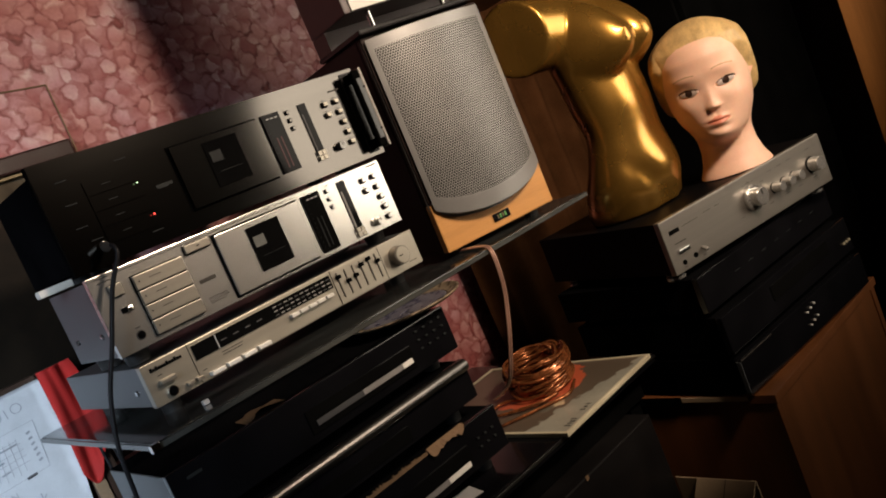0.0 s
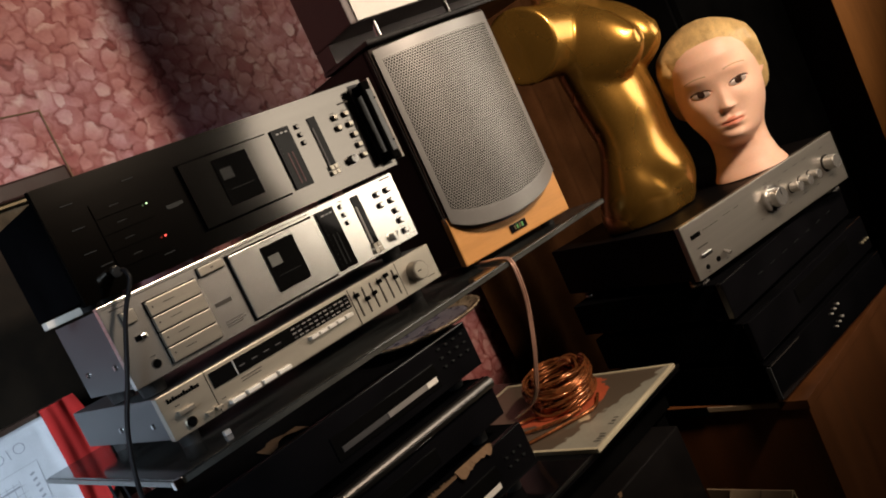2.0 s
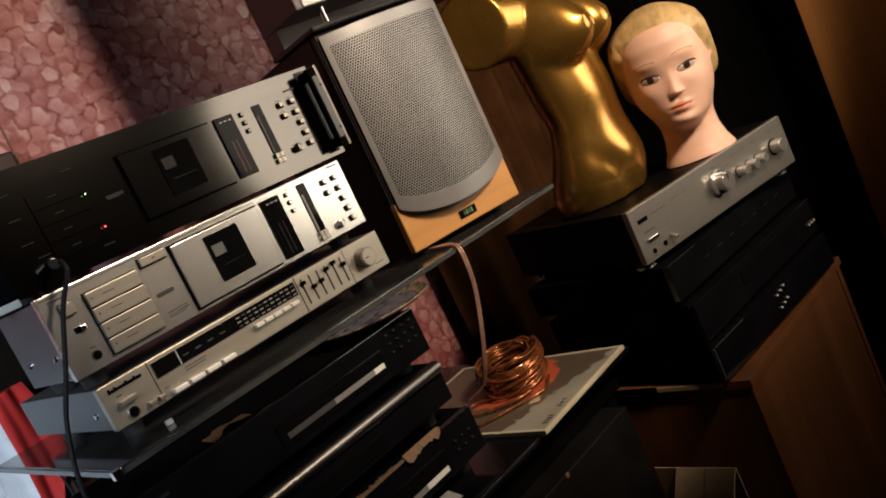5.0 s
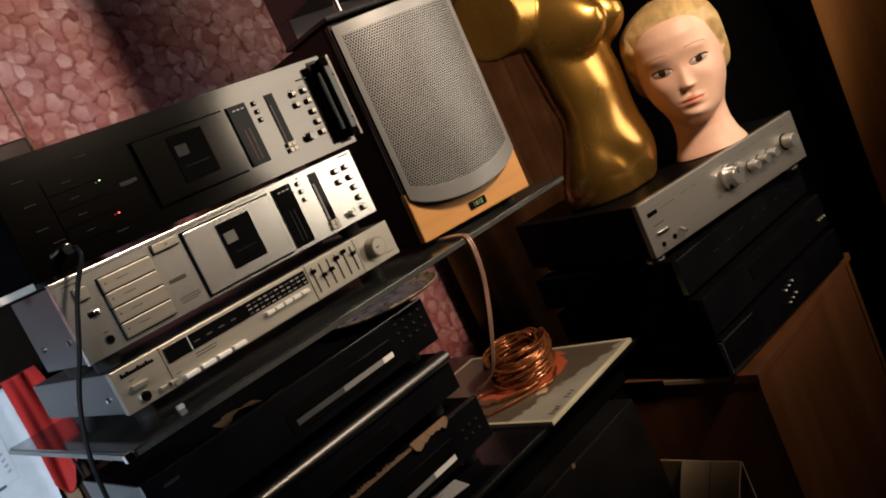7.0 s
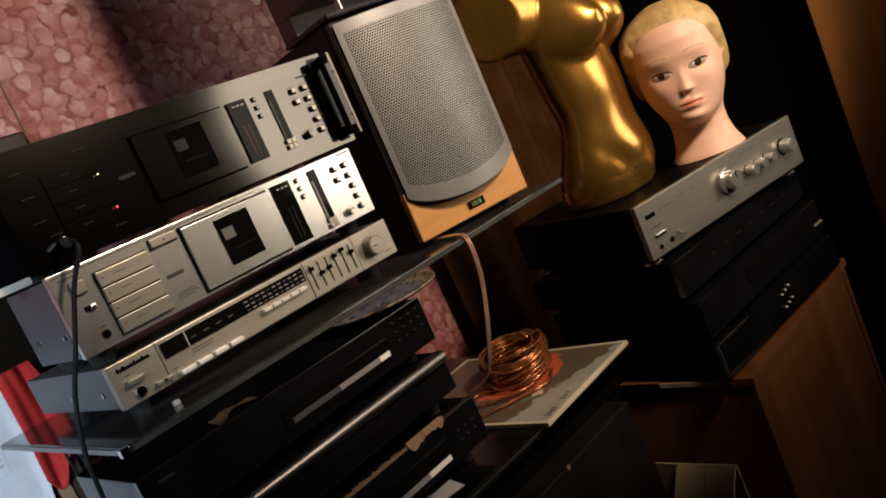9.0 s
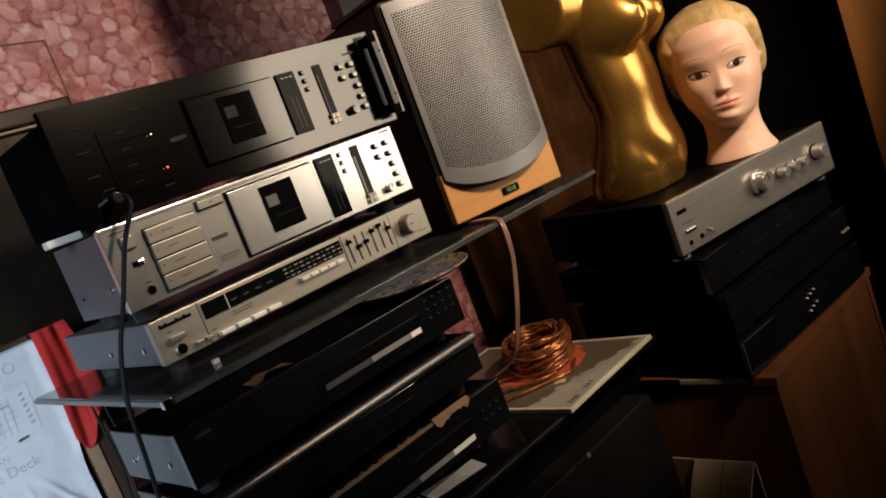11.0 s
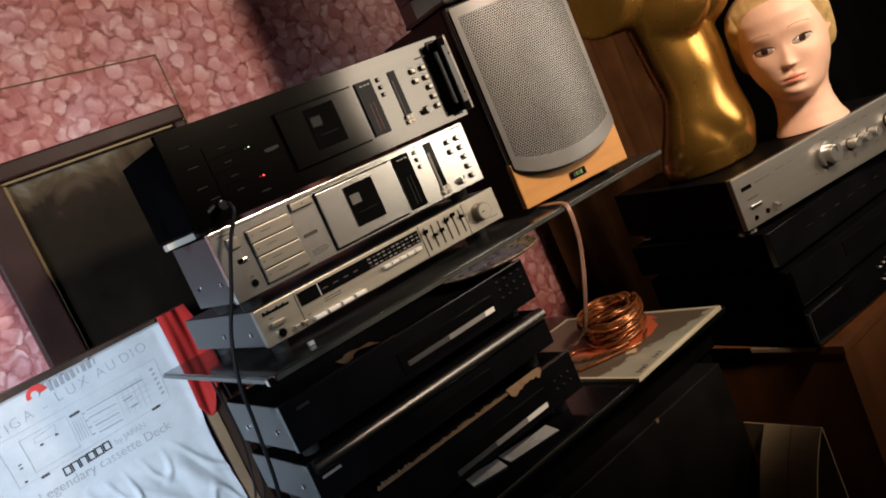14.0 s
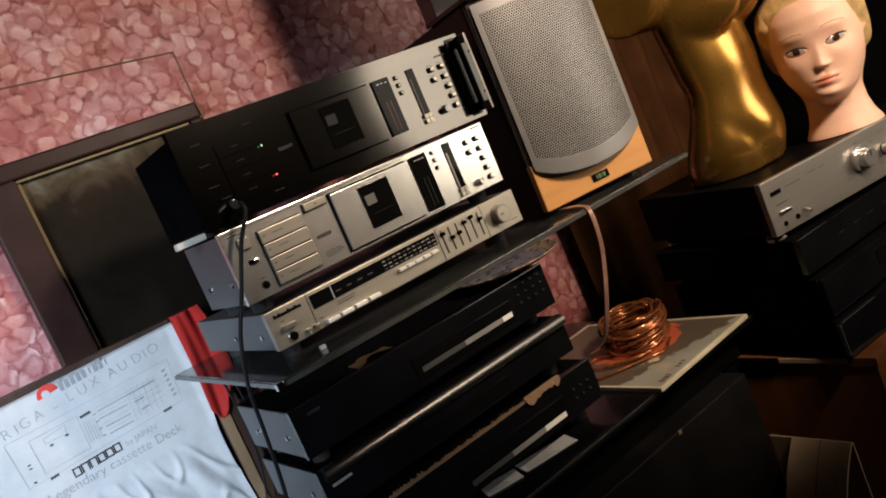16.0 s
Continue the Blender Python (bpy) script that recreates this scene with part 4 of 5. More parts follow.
# ---- lower decks ----
def lower_deck(z0, z1, x0, x1, y0, label, trims, rest):
    t = thing("stereo_component", pose(0, y0, 0), label, "stereo component", "black components under the glass shelf")
    pbox("front_panel", t, M["black_gloss"], x0, x1, 0.0, 0.010, z0, z1, 0.001)
    pbox("side_plate", t, M["side_paint"], x0 + 0.001, x0 + 0.003, 0.0105, 0.195, z0 + 0.002, z1 - 0.002, 0.0005)
    pbox("chassis", t, M["black_steel"], x0 + 0.0035, x1 - 0.003, 0.0105, 0.198, z0 + 0.001, z1 - 0.001)
    for y in (0.045, 0.15):
        screw(t, x0, y, (z0 + z1) / 2 - 0.006)
    for x in (x0 + 0.03, x1 - 0.03):
        for y in (0.04, 0.17):
            pcyl("foot", t, M["rubber"], (x, y, (rest + z0 + 0.001) / 2), (0, 0, 1), 0.012, 0.014, z0 + 0.001 - rest)
    for n, m, b in trims:
        pbox(n, t, M[m], *b, 0.0005)
    return t


lower_deck(0.795, 0.862, -0.021, 0.438, -0.020, "black video player with a silver strip and small keys", [
    ("cassette_flap", "window", (0.165, 0.355, -0.0022, -0.0003, 0.806, 0.838)),
    # one strip in three tones: the light's fade to the left is coloured in
    ("strip", "paper", (0.330, 0.350, -0.004, -0.0024, 0.814, 0.8215)),
    ("strip", "strip_grey", (0.255, 0.329, -0.004, -0.0024, 0.814, 0.8215)),
    ("strip", "dim_print", (0.175, 0.254, -0.004, -0.0024, 0.814, 0.8215)),
    ("badge", "tape", (0.0, 0.020, -0.0012, -0.0003, 0.846, 0.850)),
] + [("button", "tape", (0.372 + 0.016 * i, 0.377 + 0.016 * i, -0.003, -0.0003, 0.823 + 0.013 * j, 0.8255 + 0.013 * j)) for i in range(4) for j in range(3)], 0.776)
b_deck = lower_deck(0.715, 0.776, -0.021, 0.436, -0.020, "black player with a rounded chrome top bar", [
    ("badge", "strip_grey", (-0.008, 0.022, -0.0012, -0.0003, 0.749, 0.753)),
    ("line", "chrome", (0.165, 0.305, -0.0022, -0.0003, 0.7565, 0.7582)),
    ("display", "window", (0.1, 0.30, -0.0022, -0.0003, 0.722, 0.742)),
], 0.689)
pcyl("top_bar", b_deck, M["bar"], (0.21, -0.003, 0.7680), (1, 0, 0), 0.0090, 0.0090, 0.447, 20, 0.001, "polished chrome bar")
c_deck = lower_deck(0.622, 0.689, -0.010, 0.456, -0.020, "black player with a pale strip below a torn cardboard lid", [
    ("cassette_flap", "window", (0.165, 0.38, -0.0022, -0.0003, 0.636, 0.664)),
    # same strip again, its leftward fall of light put into three colours
    ("strip", "paper", (0.325, 0.372, -0.004, -0.0024, 0.634, 0.642)),
    ("strip", "strip_grey", (0.255, 0.324, -0.004, -0.0024, 0.634, 0.642)),
    ("strip", "dim_print", (0.175, 0.254, -0.004, -0.0024, 0.634, 0.642)),
] + [("button", "tape", (0.401 + 0.016 * i, 0.4055 + 0.016 * i, -0.003, -0.0003, 0.646 + 0.014 * j, 0.649 + 0.014 * j)) for i in range(3) for j in range(2)], 0.596)
def paper_slip(m, w, label):
    """A printed slip with a lifted corner and lines of small print."""
    ob = part("paper_slip", sheet(16, 6, lambda u, v: (w * (u - 0.5), 0.040 * (v - 0.5), 0.0004 + 0.004 * max(0.0, u - 0.75) * v)), M["slip"])
    mod = ob.modifiers.new("thick", "SOLIDIFY")
    mod.thickness = 0.0004
    ob.matrix_world = m
    for k in range(5):
        pbox("print_bar", ob, M["ink_red"] if k == 4 else M["grey_print"], -0.42 * w, (0.16 - 0.05 * (k % 3)) * w, -0.0150 + 0.0068 * k, -0.0138 + 0.0068 * k, 0.0010, 0.0012)
    tagged(ob, label, "paper")


paper_slip(pose(0.322, -0.004, 0.5962, 0, 0, -12), 0.096, "grey printed paper slip lying on the black table")
paper_slip(pose(0.236, 0.008, 0.5970, 0, 0, -17), 0.060, "smaller grey paper slip overlapping another on the table")


def torn(x0, x1, z, seed, y_front, depth):
    rnd = random.Random(seed)
    n = 60
    edge = [y_front + 0.004 * rnd.random() + 0.012 * max(0, math.sin(6.5 * k / n + seed)) for k in range(n + 1)]
    bm = sheet(n, 4, lambda u, v: (x0 + (x1 - x0) * u, edge[round(u * n)] + depth * v, z + 0.003 * math.sin(5 * u + seed) * (1 - v)))
    bmesh.ops.solidify(bm, geom=bm.faces[:], thickness=0.003)
    return bm


def corrugated():
    """A cardboard sheet whose raw fluted edge shows below the player, with a torn flap near one end."""
    rnd = random.Random(3)
    bm = bmesh.new()
    n, prev = 110, None
    for k in range(n + 1):
        x = 0.055 + 0.335 * k / n
        y, hi = -0.0192 - 0.0012 * rnd.random(), 0.6925 + 0.0045 * rnd.random() * (k % 2) + 0.0015 * rnd.random()
        ring = [bm.verts.new(p) for p in ((x, y, 0.6891), (x, y - 0.0004, hi), (x, -0.0165, hi - 0.0006), (x, -0.0165, 0.6891))]
        if prev:
            for i in range(4):
                bm.faces.new((prev[i], prev[(i + 1) % 4], ring[(i + 1) % 4], ring[i]))
        else:
            bm.faces.new(ring)
        prev = ring
    bm.faces.new(prev)
    n, prev = 26, None
    for k in range(n + 1):
        x = 0.312 + 0.072 * k / n
        drop = (0.007 + 0.006 * math.sin(2.2 + 0.17 * k) + 0.004 * rnd.random()) * min(1.0, 0.3 + 0.25 * k, 0.25 + 0.3 * (n - k))
        ring = [bm.verts.new(p) for p in ((x, -0.0170, 0.6950), (x, -0.0195, 0.6975), (x, -0.026, 0.6930 - drop), (x, -0.0235, 0.6925 - drop))]
        if prev:
            for i in range(4):
                bm.faces.new((prev[i], prev[(i + 1) % 4], ring[(i + 1) % 4], ring[i]))
        else:
            bm.faces.new(ring)
        prev = ring
    bm.faces.new(prev)
    return bm


lid = part("torn_cardboard", corrugated(), M["card"])
tagged(lid, "torn brown corrugated cardboard sheet between two players", "cardboard")
scrap = part("torn_cardboard", torn(0.095, 0.155, 0.8645, 5, -0.012, 0.03), M["card"])
tagged(scrap, "brown torn cardboard scrap under the glass shelf", "cardboard")
def plate_ring(r0, r1, h0, h1, wave, n=96):
    bm = sheet(n, 8, lambda u, v: ((r0 + (r1 - r0) * v) * (1 + wave * math.sin(64 * math.pi * u) * v) * math.cos(2 * math.pi * u), (r0 + (r1 - r0) * v) * (1 + wave * math.sin(64 * math.pi * u) * v) * math.sin(2 * math.pi * u), h0 + (h1 - h0) * v * v))
    bmesh.ops.remove_doubles(bm, verts=bm.verts[:], dist=0.00005)
    bmesh.ops.solidify(bm, geom=bm.faces[:], thickness=0.0025)
    return bm


plate = thing("plate", pose(0.415, 0.038, 0.866), "blue patterned plate with a scalloped brown rim on a player", "plate")
part("well", plate_ring(0.004, 0.070, 0.0, 0.005, 0.0), M["blue_plate"], plate, smooth=True)
part("rim", plate_ring(0.0705, 0.092, 0.005, 0.012, 0.016), M["plate_rim"], plate, "brown scalloped rim", smooth=True)


# ---- loudspeaker ----
def loudspeaker():
    t = thing("loudspeaker", pose(0.512, 0.012, 0.911, 0, 0, -11.9), "black bookshelf loudspeaker with a silver grille and maple foot panel", "loudspeaker")
    W, H = 0.223, 0.362
    pbox("cabinet", t, M["vinyl"], 0.0, W, 0.004, 0.27, 0.010, H, 0.004)
    pbox("baffle", t, M["vinyl"], 0.0, W, -0.012, 0.0035, 0.090, H - 0.002, 0.003)
    pbox("foot_panel", t, M["veneer"], 0.0, W, -0.012, 0.0035, 0.010, 0.0895, 0.003, "warm maple veneer panel")

    def bulge(x, inset=0.0):
        s = (x / W - 0.5) * 2
        return -0.014 - 0.020 * (1 - s * s) - inset

    def low(x):
        s = (x / W - 0.5) * 2
        return 0.053 + 0.022 * s ** 2 + 0.010 * s ** 6

    def place(u, v, grow):
        x = (0.006 - grow) + (W - 0.012 + 2 * grow) * u
        z0, z1 = low(x) - grow, H - 0.012 + grow
        return x, z0 + (z1 - z0) * v

    def rim(u, v):
        x, z = place(u, v, 0.007)
        edge = min(u * 0.22, (1 - u) * 0.22, v * 0.3, (1 - v) * 0.3)
        return (x, bulge(x) * min(1.0, 0.55 + edge * 28), z)

    bm = sheet(40, 40, rim)
    bmesh.ops.solidify(bm, geom=bm.faces[:], thickness=-0.004)
    part("grille_frame", bm, M["grille_rim"], t, smooth=True)

    def backing(u, v):
        x, z = place(u, v, -0.006)
        return (x, bulge(x) - 0.0010, z)

    part("grille_cloth", sheet(40, 4, backing), M["grille_cloth"], t, "dark cloth behind the holes", smooth=True)
    # perforated sheet: six-sided cells, each with a round hole, in staggered rows
    pitch, hole = 0.0043, 0.00183
    verts, faces = [], []
    for j in range(90):
        z = 0.055 + j * pitch * 0.866
        for i in range(52):
            x = 0.006 + (i + 0.5 * (j % 2)) * pitch
            if not (0.0105 < x < W - 0.0105 and low(x) + 0.021 < z < H - 0.022):
                continue
            n = len(verts)
            for r, turn in ((pitch / 1.732, 30), (hole, 30)):
                for k in range(6):
                    a = radians(60 * k + turn)
                    px, pz = x + r * math.cos(a), z + r * math.sin(a)
                    verts.append((px, bulge(px) - 0.0024, pz))
            faces += [(n + k, n + (k + 1) % 6, n + 6 + (k + 1) % 6, n + 6 + k) for k in range(6)]
    me = bpy.data.meshes.new("grille")
    me.from_pydata(verts, [], faces)
    me.materials.append(M["grille"])
    grille = new("grille", me)
    grille.parent = t
    grille["label"] = "perforated silver metal sheet"

    def border(side):
        """The plain margin of the sheet round its holes."""
        def at(u, v):
            if side == "low":
                x = 0.004 + (W - 0.008) * u
                z = low(x) - 0.002 + 0.0255 * v
            elif side == "top":
                x = 0.004 + (W - 0.008) * u
                z = H - 0.0245 + 0.0165 * v
            else:
                x = 0.0035 + 0.0085 * u if side == "left" else W - 0.012 + 0.0085 * u
                z = low(x) + (H - 0.010 - low(x)) * v
            return (x, bulge(x) - 0.0020, z)
        return at

    for side in ("low", "top", "left", "right"):
        part("grille_margin", sheet(24, 24, border(side)), M["grille_rim"], grille, smooth=True)
    bd = pbox("badge", t, M["black_gloss"], 0.098, 0.132, -0.0145, -0.0122, 0.021, 0.034, 0.0008)
    for k in range(4):
        part("emblem", box(bmesh.new(), 0.106 + 0.005 * k, 0.109 + 0.005 * k, -0.0152, -0.0146, 0.024, 0.031), M["green"] if k % 2 else M["gilt"], bd)
    for x in (0.03, W - 0.03):
        for y in (0.02, 0.24):
            pcyl("foot", t, M["rubber"], (x, y, 0.005), (0, 0, 1), 0.012, 0.012, 0.0105)


loudspeaker()

disp = thing("display_stand", pose(0.507, 0.004, 1.273, 0, 0, -11), "black stand with chrome posts and a white front card", "stand")
pbox("base", disp, M["black_satin"], -0.002, 0.36, -0.018, 0.140, 0.0, 0.008, 0.003)
pbox("back_panel", disp, M["purple"], 0.001, 0.344, 0.090, 0.139, 0.0085, 0.0385)
for x, y in ((0.048, 0.02), (0.185, 0.02), (0.048, 0.12), (0.185, 0.12), (0.32, 0.02), (0.32, 0.12)):
    pcyl("post", disp, M["chrome"], (x, y, 0.0235), (0, 0, 1), 0.0042, 0.0042, 0.031, 16)
pbox("body", disp, M["purple"], 0.0, 0.345, 0.003, 0.14, 0.039, 0.50, 0.003)
pbox("card", disp, M["paper"], 0.012, 0.20, -0.0005, 0.0028, 0.041, 0.20, 0.0, "bright white card")

# speaker wire and its coil
run = smooth_path([(0.60, 0.10, 0.914), (0.545, 0.02, 0.9145), (0.528, -0.05, 0.915), (0.523, -0.072, 0.907), (0.518, -0.077, 0.87), (0.513, -0.072, 0.83), (0.497, -0.060, 0.765), (0.50, -0.02, 0.70), (0.56, 0.10, 0.64), (0.66, 0.16, 0.613)])
bm = tube(bmesh.new(), run, 0.0019)
tube(bm, [p + Vector((0.0030, -0.0018, 0.0003)) for p in run], 0.0019)
wire = part("speaker_wire", bm, M["clear_wire"], smooth=True)
tagged(wire, "clear copper speaker wire hanging from the shelf", "wire")
rnd = random.Random(4)
pts = []
for turn in range(44):
    f = turn / 43
    r, h = 0.040 + 0.022 * math.sin(math.pi * ((f * 5.3) % 1.0)) + 0.004 * rnd.random(), 0.010 + 0.048 * ((turn * 0.37) % 1.0)
    slack = 3.0 if turn % 9 == 4 else 1.0
    tx, ty, ph = 0.10 + slack * rnd.uniform(-0.10, 0.10), slack * rnd.uniform(-0.10, 0.10), rnd.uniform(0, 6.28)
    for k in range(16):
        a = 2 * math.pi * k / 16
        rr = r * (1 + 0.05 * slack * math.sin(2 * a + ph))
        x, y = rr * math.cos(a), rr * math.sin(a) * 1.05
        pts.append((x, y, max(0.004, min(0.066, h + tx * x + ty * y + 0.003 * math.sin(3 * a + ph)))))
coil = part("cable_coil", tube(bmesh.new(), smooth_path(pts, 3), 0.0029, 6), M["copper"], smooth=True)
coil.location = (0.682, 0.098, 0.604)
coil.scale = (0.92, 0.92, 0.92)
tagged(coil, "coil of copper-coloured speaker cable on the picture", "coil")
tail = part("cable_tail", tube(bmesh.new(), smooth_path([(0.690, 0.030, 0.6070), (0.64, 0.006, 0.6070), (0.585, 0.036, 0.6070), (0.53, 0.072, 0.6070)]), 0.0028), M["copper"], smooth=True)
tagged(tail, "loose copper cable end across the picture", "cable")
tail = part("cable_tail", tube(bmesh.new(), smooth_path([(0.63, 0.09, 0.610), (0.60, 0.14, 0.609), (0.56, 0.12, 0.608), (0.60, 0.05, 0.609), (0.64, 0.03, 0.609)]), 0.0028), M["copper"], smooth=True)
tagged(tail, "loose copper cable loop beside the coil", "cable")


def landscape():
    """Printed landscape: pale ground, a dark wooded slope with a ragged edge, an orange roof and pale patches."""
    m = mat("printed_picture", (0.36, 0.34, 0.27), 0.35, vary=0.1, scale=14, second=(0.24, 0.235, 0.19), coat=0.2)
    nt = m.node_tree
    b = nt.nodes["Principled BSDF"]
    colour = b.inputs["Base Color"].links[0].from_socket
    co = nt.nodes.new("ShaderNodeTexCoord")
    w = nt.nodes.new("ShaderNodeTexNoise")
    w.inputs["Scale"].default_value, w.inputs["Detail"].default_value = 45, 5
    ad = nt.nodes.new("ShaderNodeVectorMath")
    ad.operation = "MULTIPLY_ADD"
    ad.inputs[1].default_value = (0.045, 0.045, 0.0)
    nt.links.new(co.outputs["Object"], w.inputs["Vector"])
    nt.links.new(w.outputs["Color"], ad.inputs[0])
    nt.links.new(co.outputs["Object"], ad.inputs[2])

    def masked(value, edge, tint):
        nonlocal colour
        mr = nt.nodes.new("ShaderNodeMapRange")
        mr.inputs[1].default_value, mr.inputs[2].default_value = edge, edge + 0.003
        nt.links.new(value, mr.inputs[0])
        mx = nt.nodes.new("ShaderNodeMix")
        mx.data_type = "RGBA"
        mx.inputs[6].default_value = (*tint, 1)
        nt.links.new(mr.outputs[0], mx.inputs[0])
        nt.links.new(colour, mx.inputs[7])
        colour = mx.outputs[2]

    slope = nt.nodes.new("ShaderNodeVectorMath")
    slope.operation = "DOT_PRODUCT"
    slope.inputs[1].default_value = (-0.295, -0.955, 0.0)
    nt.links.new(ad.outputs[0], slope.inputs[0])
    masked(slope.outputs["Value"], -0.122, (0.115, 0.088, 0.062))
    for centre, radius, tint in (((0.19, 0.20, 0), 0.085, (0.56, 0.115, 0.05)), ((0.115, 0.135, 0), 0.020, (0.13, 0.12, 0.09)), ((0.120, 0.112, 0), 0.010, (0.60, 0.48, 0.30)), ((0.155, 0.150, 0), 0.007, (0.62, 0.50, 0.32)), ((0.03, 0.30, 0), 0.060, (0.40, 0.33, 0.23))):
        d = nt.nodes.new("ShaderNodeVectorMath")
        d.operation = "DISTANCE"
        d.inputs[1].default_value = centre
        nt.links.new(ad.outputs[0], d.inputs[0])
        masked(d.outputs["Value"], radius, tint)
    nt.links.new(colour, b.inputs["Base Color"])
    return m


tray = thing("small_picture", pose(0.517, -0.083, 0.5965, 0, 0, 2.5), "small framed picture with an orange patch lying flat on the table", "picture")
pbox("panel", tray, landscape(), 0.006, 0.262, 0.006, 0.384, 0.0, 0.006)
for b in ((0.0, 0.268, 0.0, 0.006), (0.0, 0.268, 0.384, 0.390), (0.0, 0.006, 0.006, 0.384), (0.262, 0.268, 0.006, 0.384)):
    pbox("edge", tray, M["picture_rim"], *b, 0.0, 0.0075, 0.001)
for k, (x, y, a, b) in enumerate(((0.024, 0.012, 0.003, 0.012), (0.031, 0.014, 0.003, 0.009), (0.037, 0.012, 0.004, 0.010), (0.045, 0.014, 0.003, 0.011), (0.075, 0.016, 0.003, 0.010), (0.083, 0.018, 0.005, 0.007), (0.094, 0.018, 0.003, 0.009))):
    pbox("signature_bar", tray, M["grey_print"], x, x + a, y, y + b, 0.0061, 0.0063)


# ---- component stack beside the table ----
def component(z0, z1, label, trims=(), y0=-0.228, x0=0.797, w=0.45, turn=-5):
    t = thing("stereo_component", pose(x0, y0, z0, 0, 0, turn), label, "stereo component", "black components under the amplifier")
    h = z1 - z0
    pbox("front_panel", t, M["black_gloss"], 0.0, w, 0.0, 0.012, 0.009, h, 0.0012)
    pbox("cover", t, M["black_steel"], 0.004, w - 0.004, 0.0125, 0.33, 0.010, h - 0.001, 0.001)
    for x in (0.03, w - 0.03):
        for y in (0.04, 0.28):
            pcyl("foot", t, M["rubber"], (x, y, 0.0045), (0, 0, 1), 0.014, 0.016, 0.0095)
    for n, m, b in trims:
        pbox(n, t, M[m], *b, 0.0004)
    return t


dots = [("stud", "paper", (0.216 + 0.014 * i, 0.2190 + 0.014 * i, -0.004, -0.0004, 0.028 + 0.024 * j + 0.003 * i, 0.0310 + 0.024 * j + 0.003 * i)) for i in range(3) for j in range(2)]
# the highlight on the left front edge is a thin pale strip
component(0.503, 0.575, "black component with a painted edge highlight and six studs", [("edge_highlight", "side_paint", (-0.002, -0.0005, 0.0, 0.008, 0.012, 0.068)), ("top_line", "grey_print", (0.0, 0.10, -0.0015, -0.0004, 0.069, 0.0705))] + dots)
component(0.576, 0.650, "black component with three small lit studs", [("stud", "picture_rim", (0.415 + 0.011 * i, 0.418 + 0.011 * i, -0.004, -0.0004, 0.030, 0.034)) for i in range(3)] + [("display", "window", (0.15, 0.36, -0.002, -0.0004, 0.035, 0.062))], y0=-0.222)
component(0.651, 0.722, "plain black component with small dim captions", [("caption", "tape", (0.10 + 0.045 * i, 0.115 + 0.045 * i, -0.0012, -0.0004, 0.040, 0.0412)) for i in range(7)], y0=-0.205)


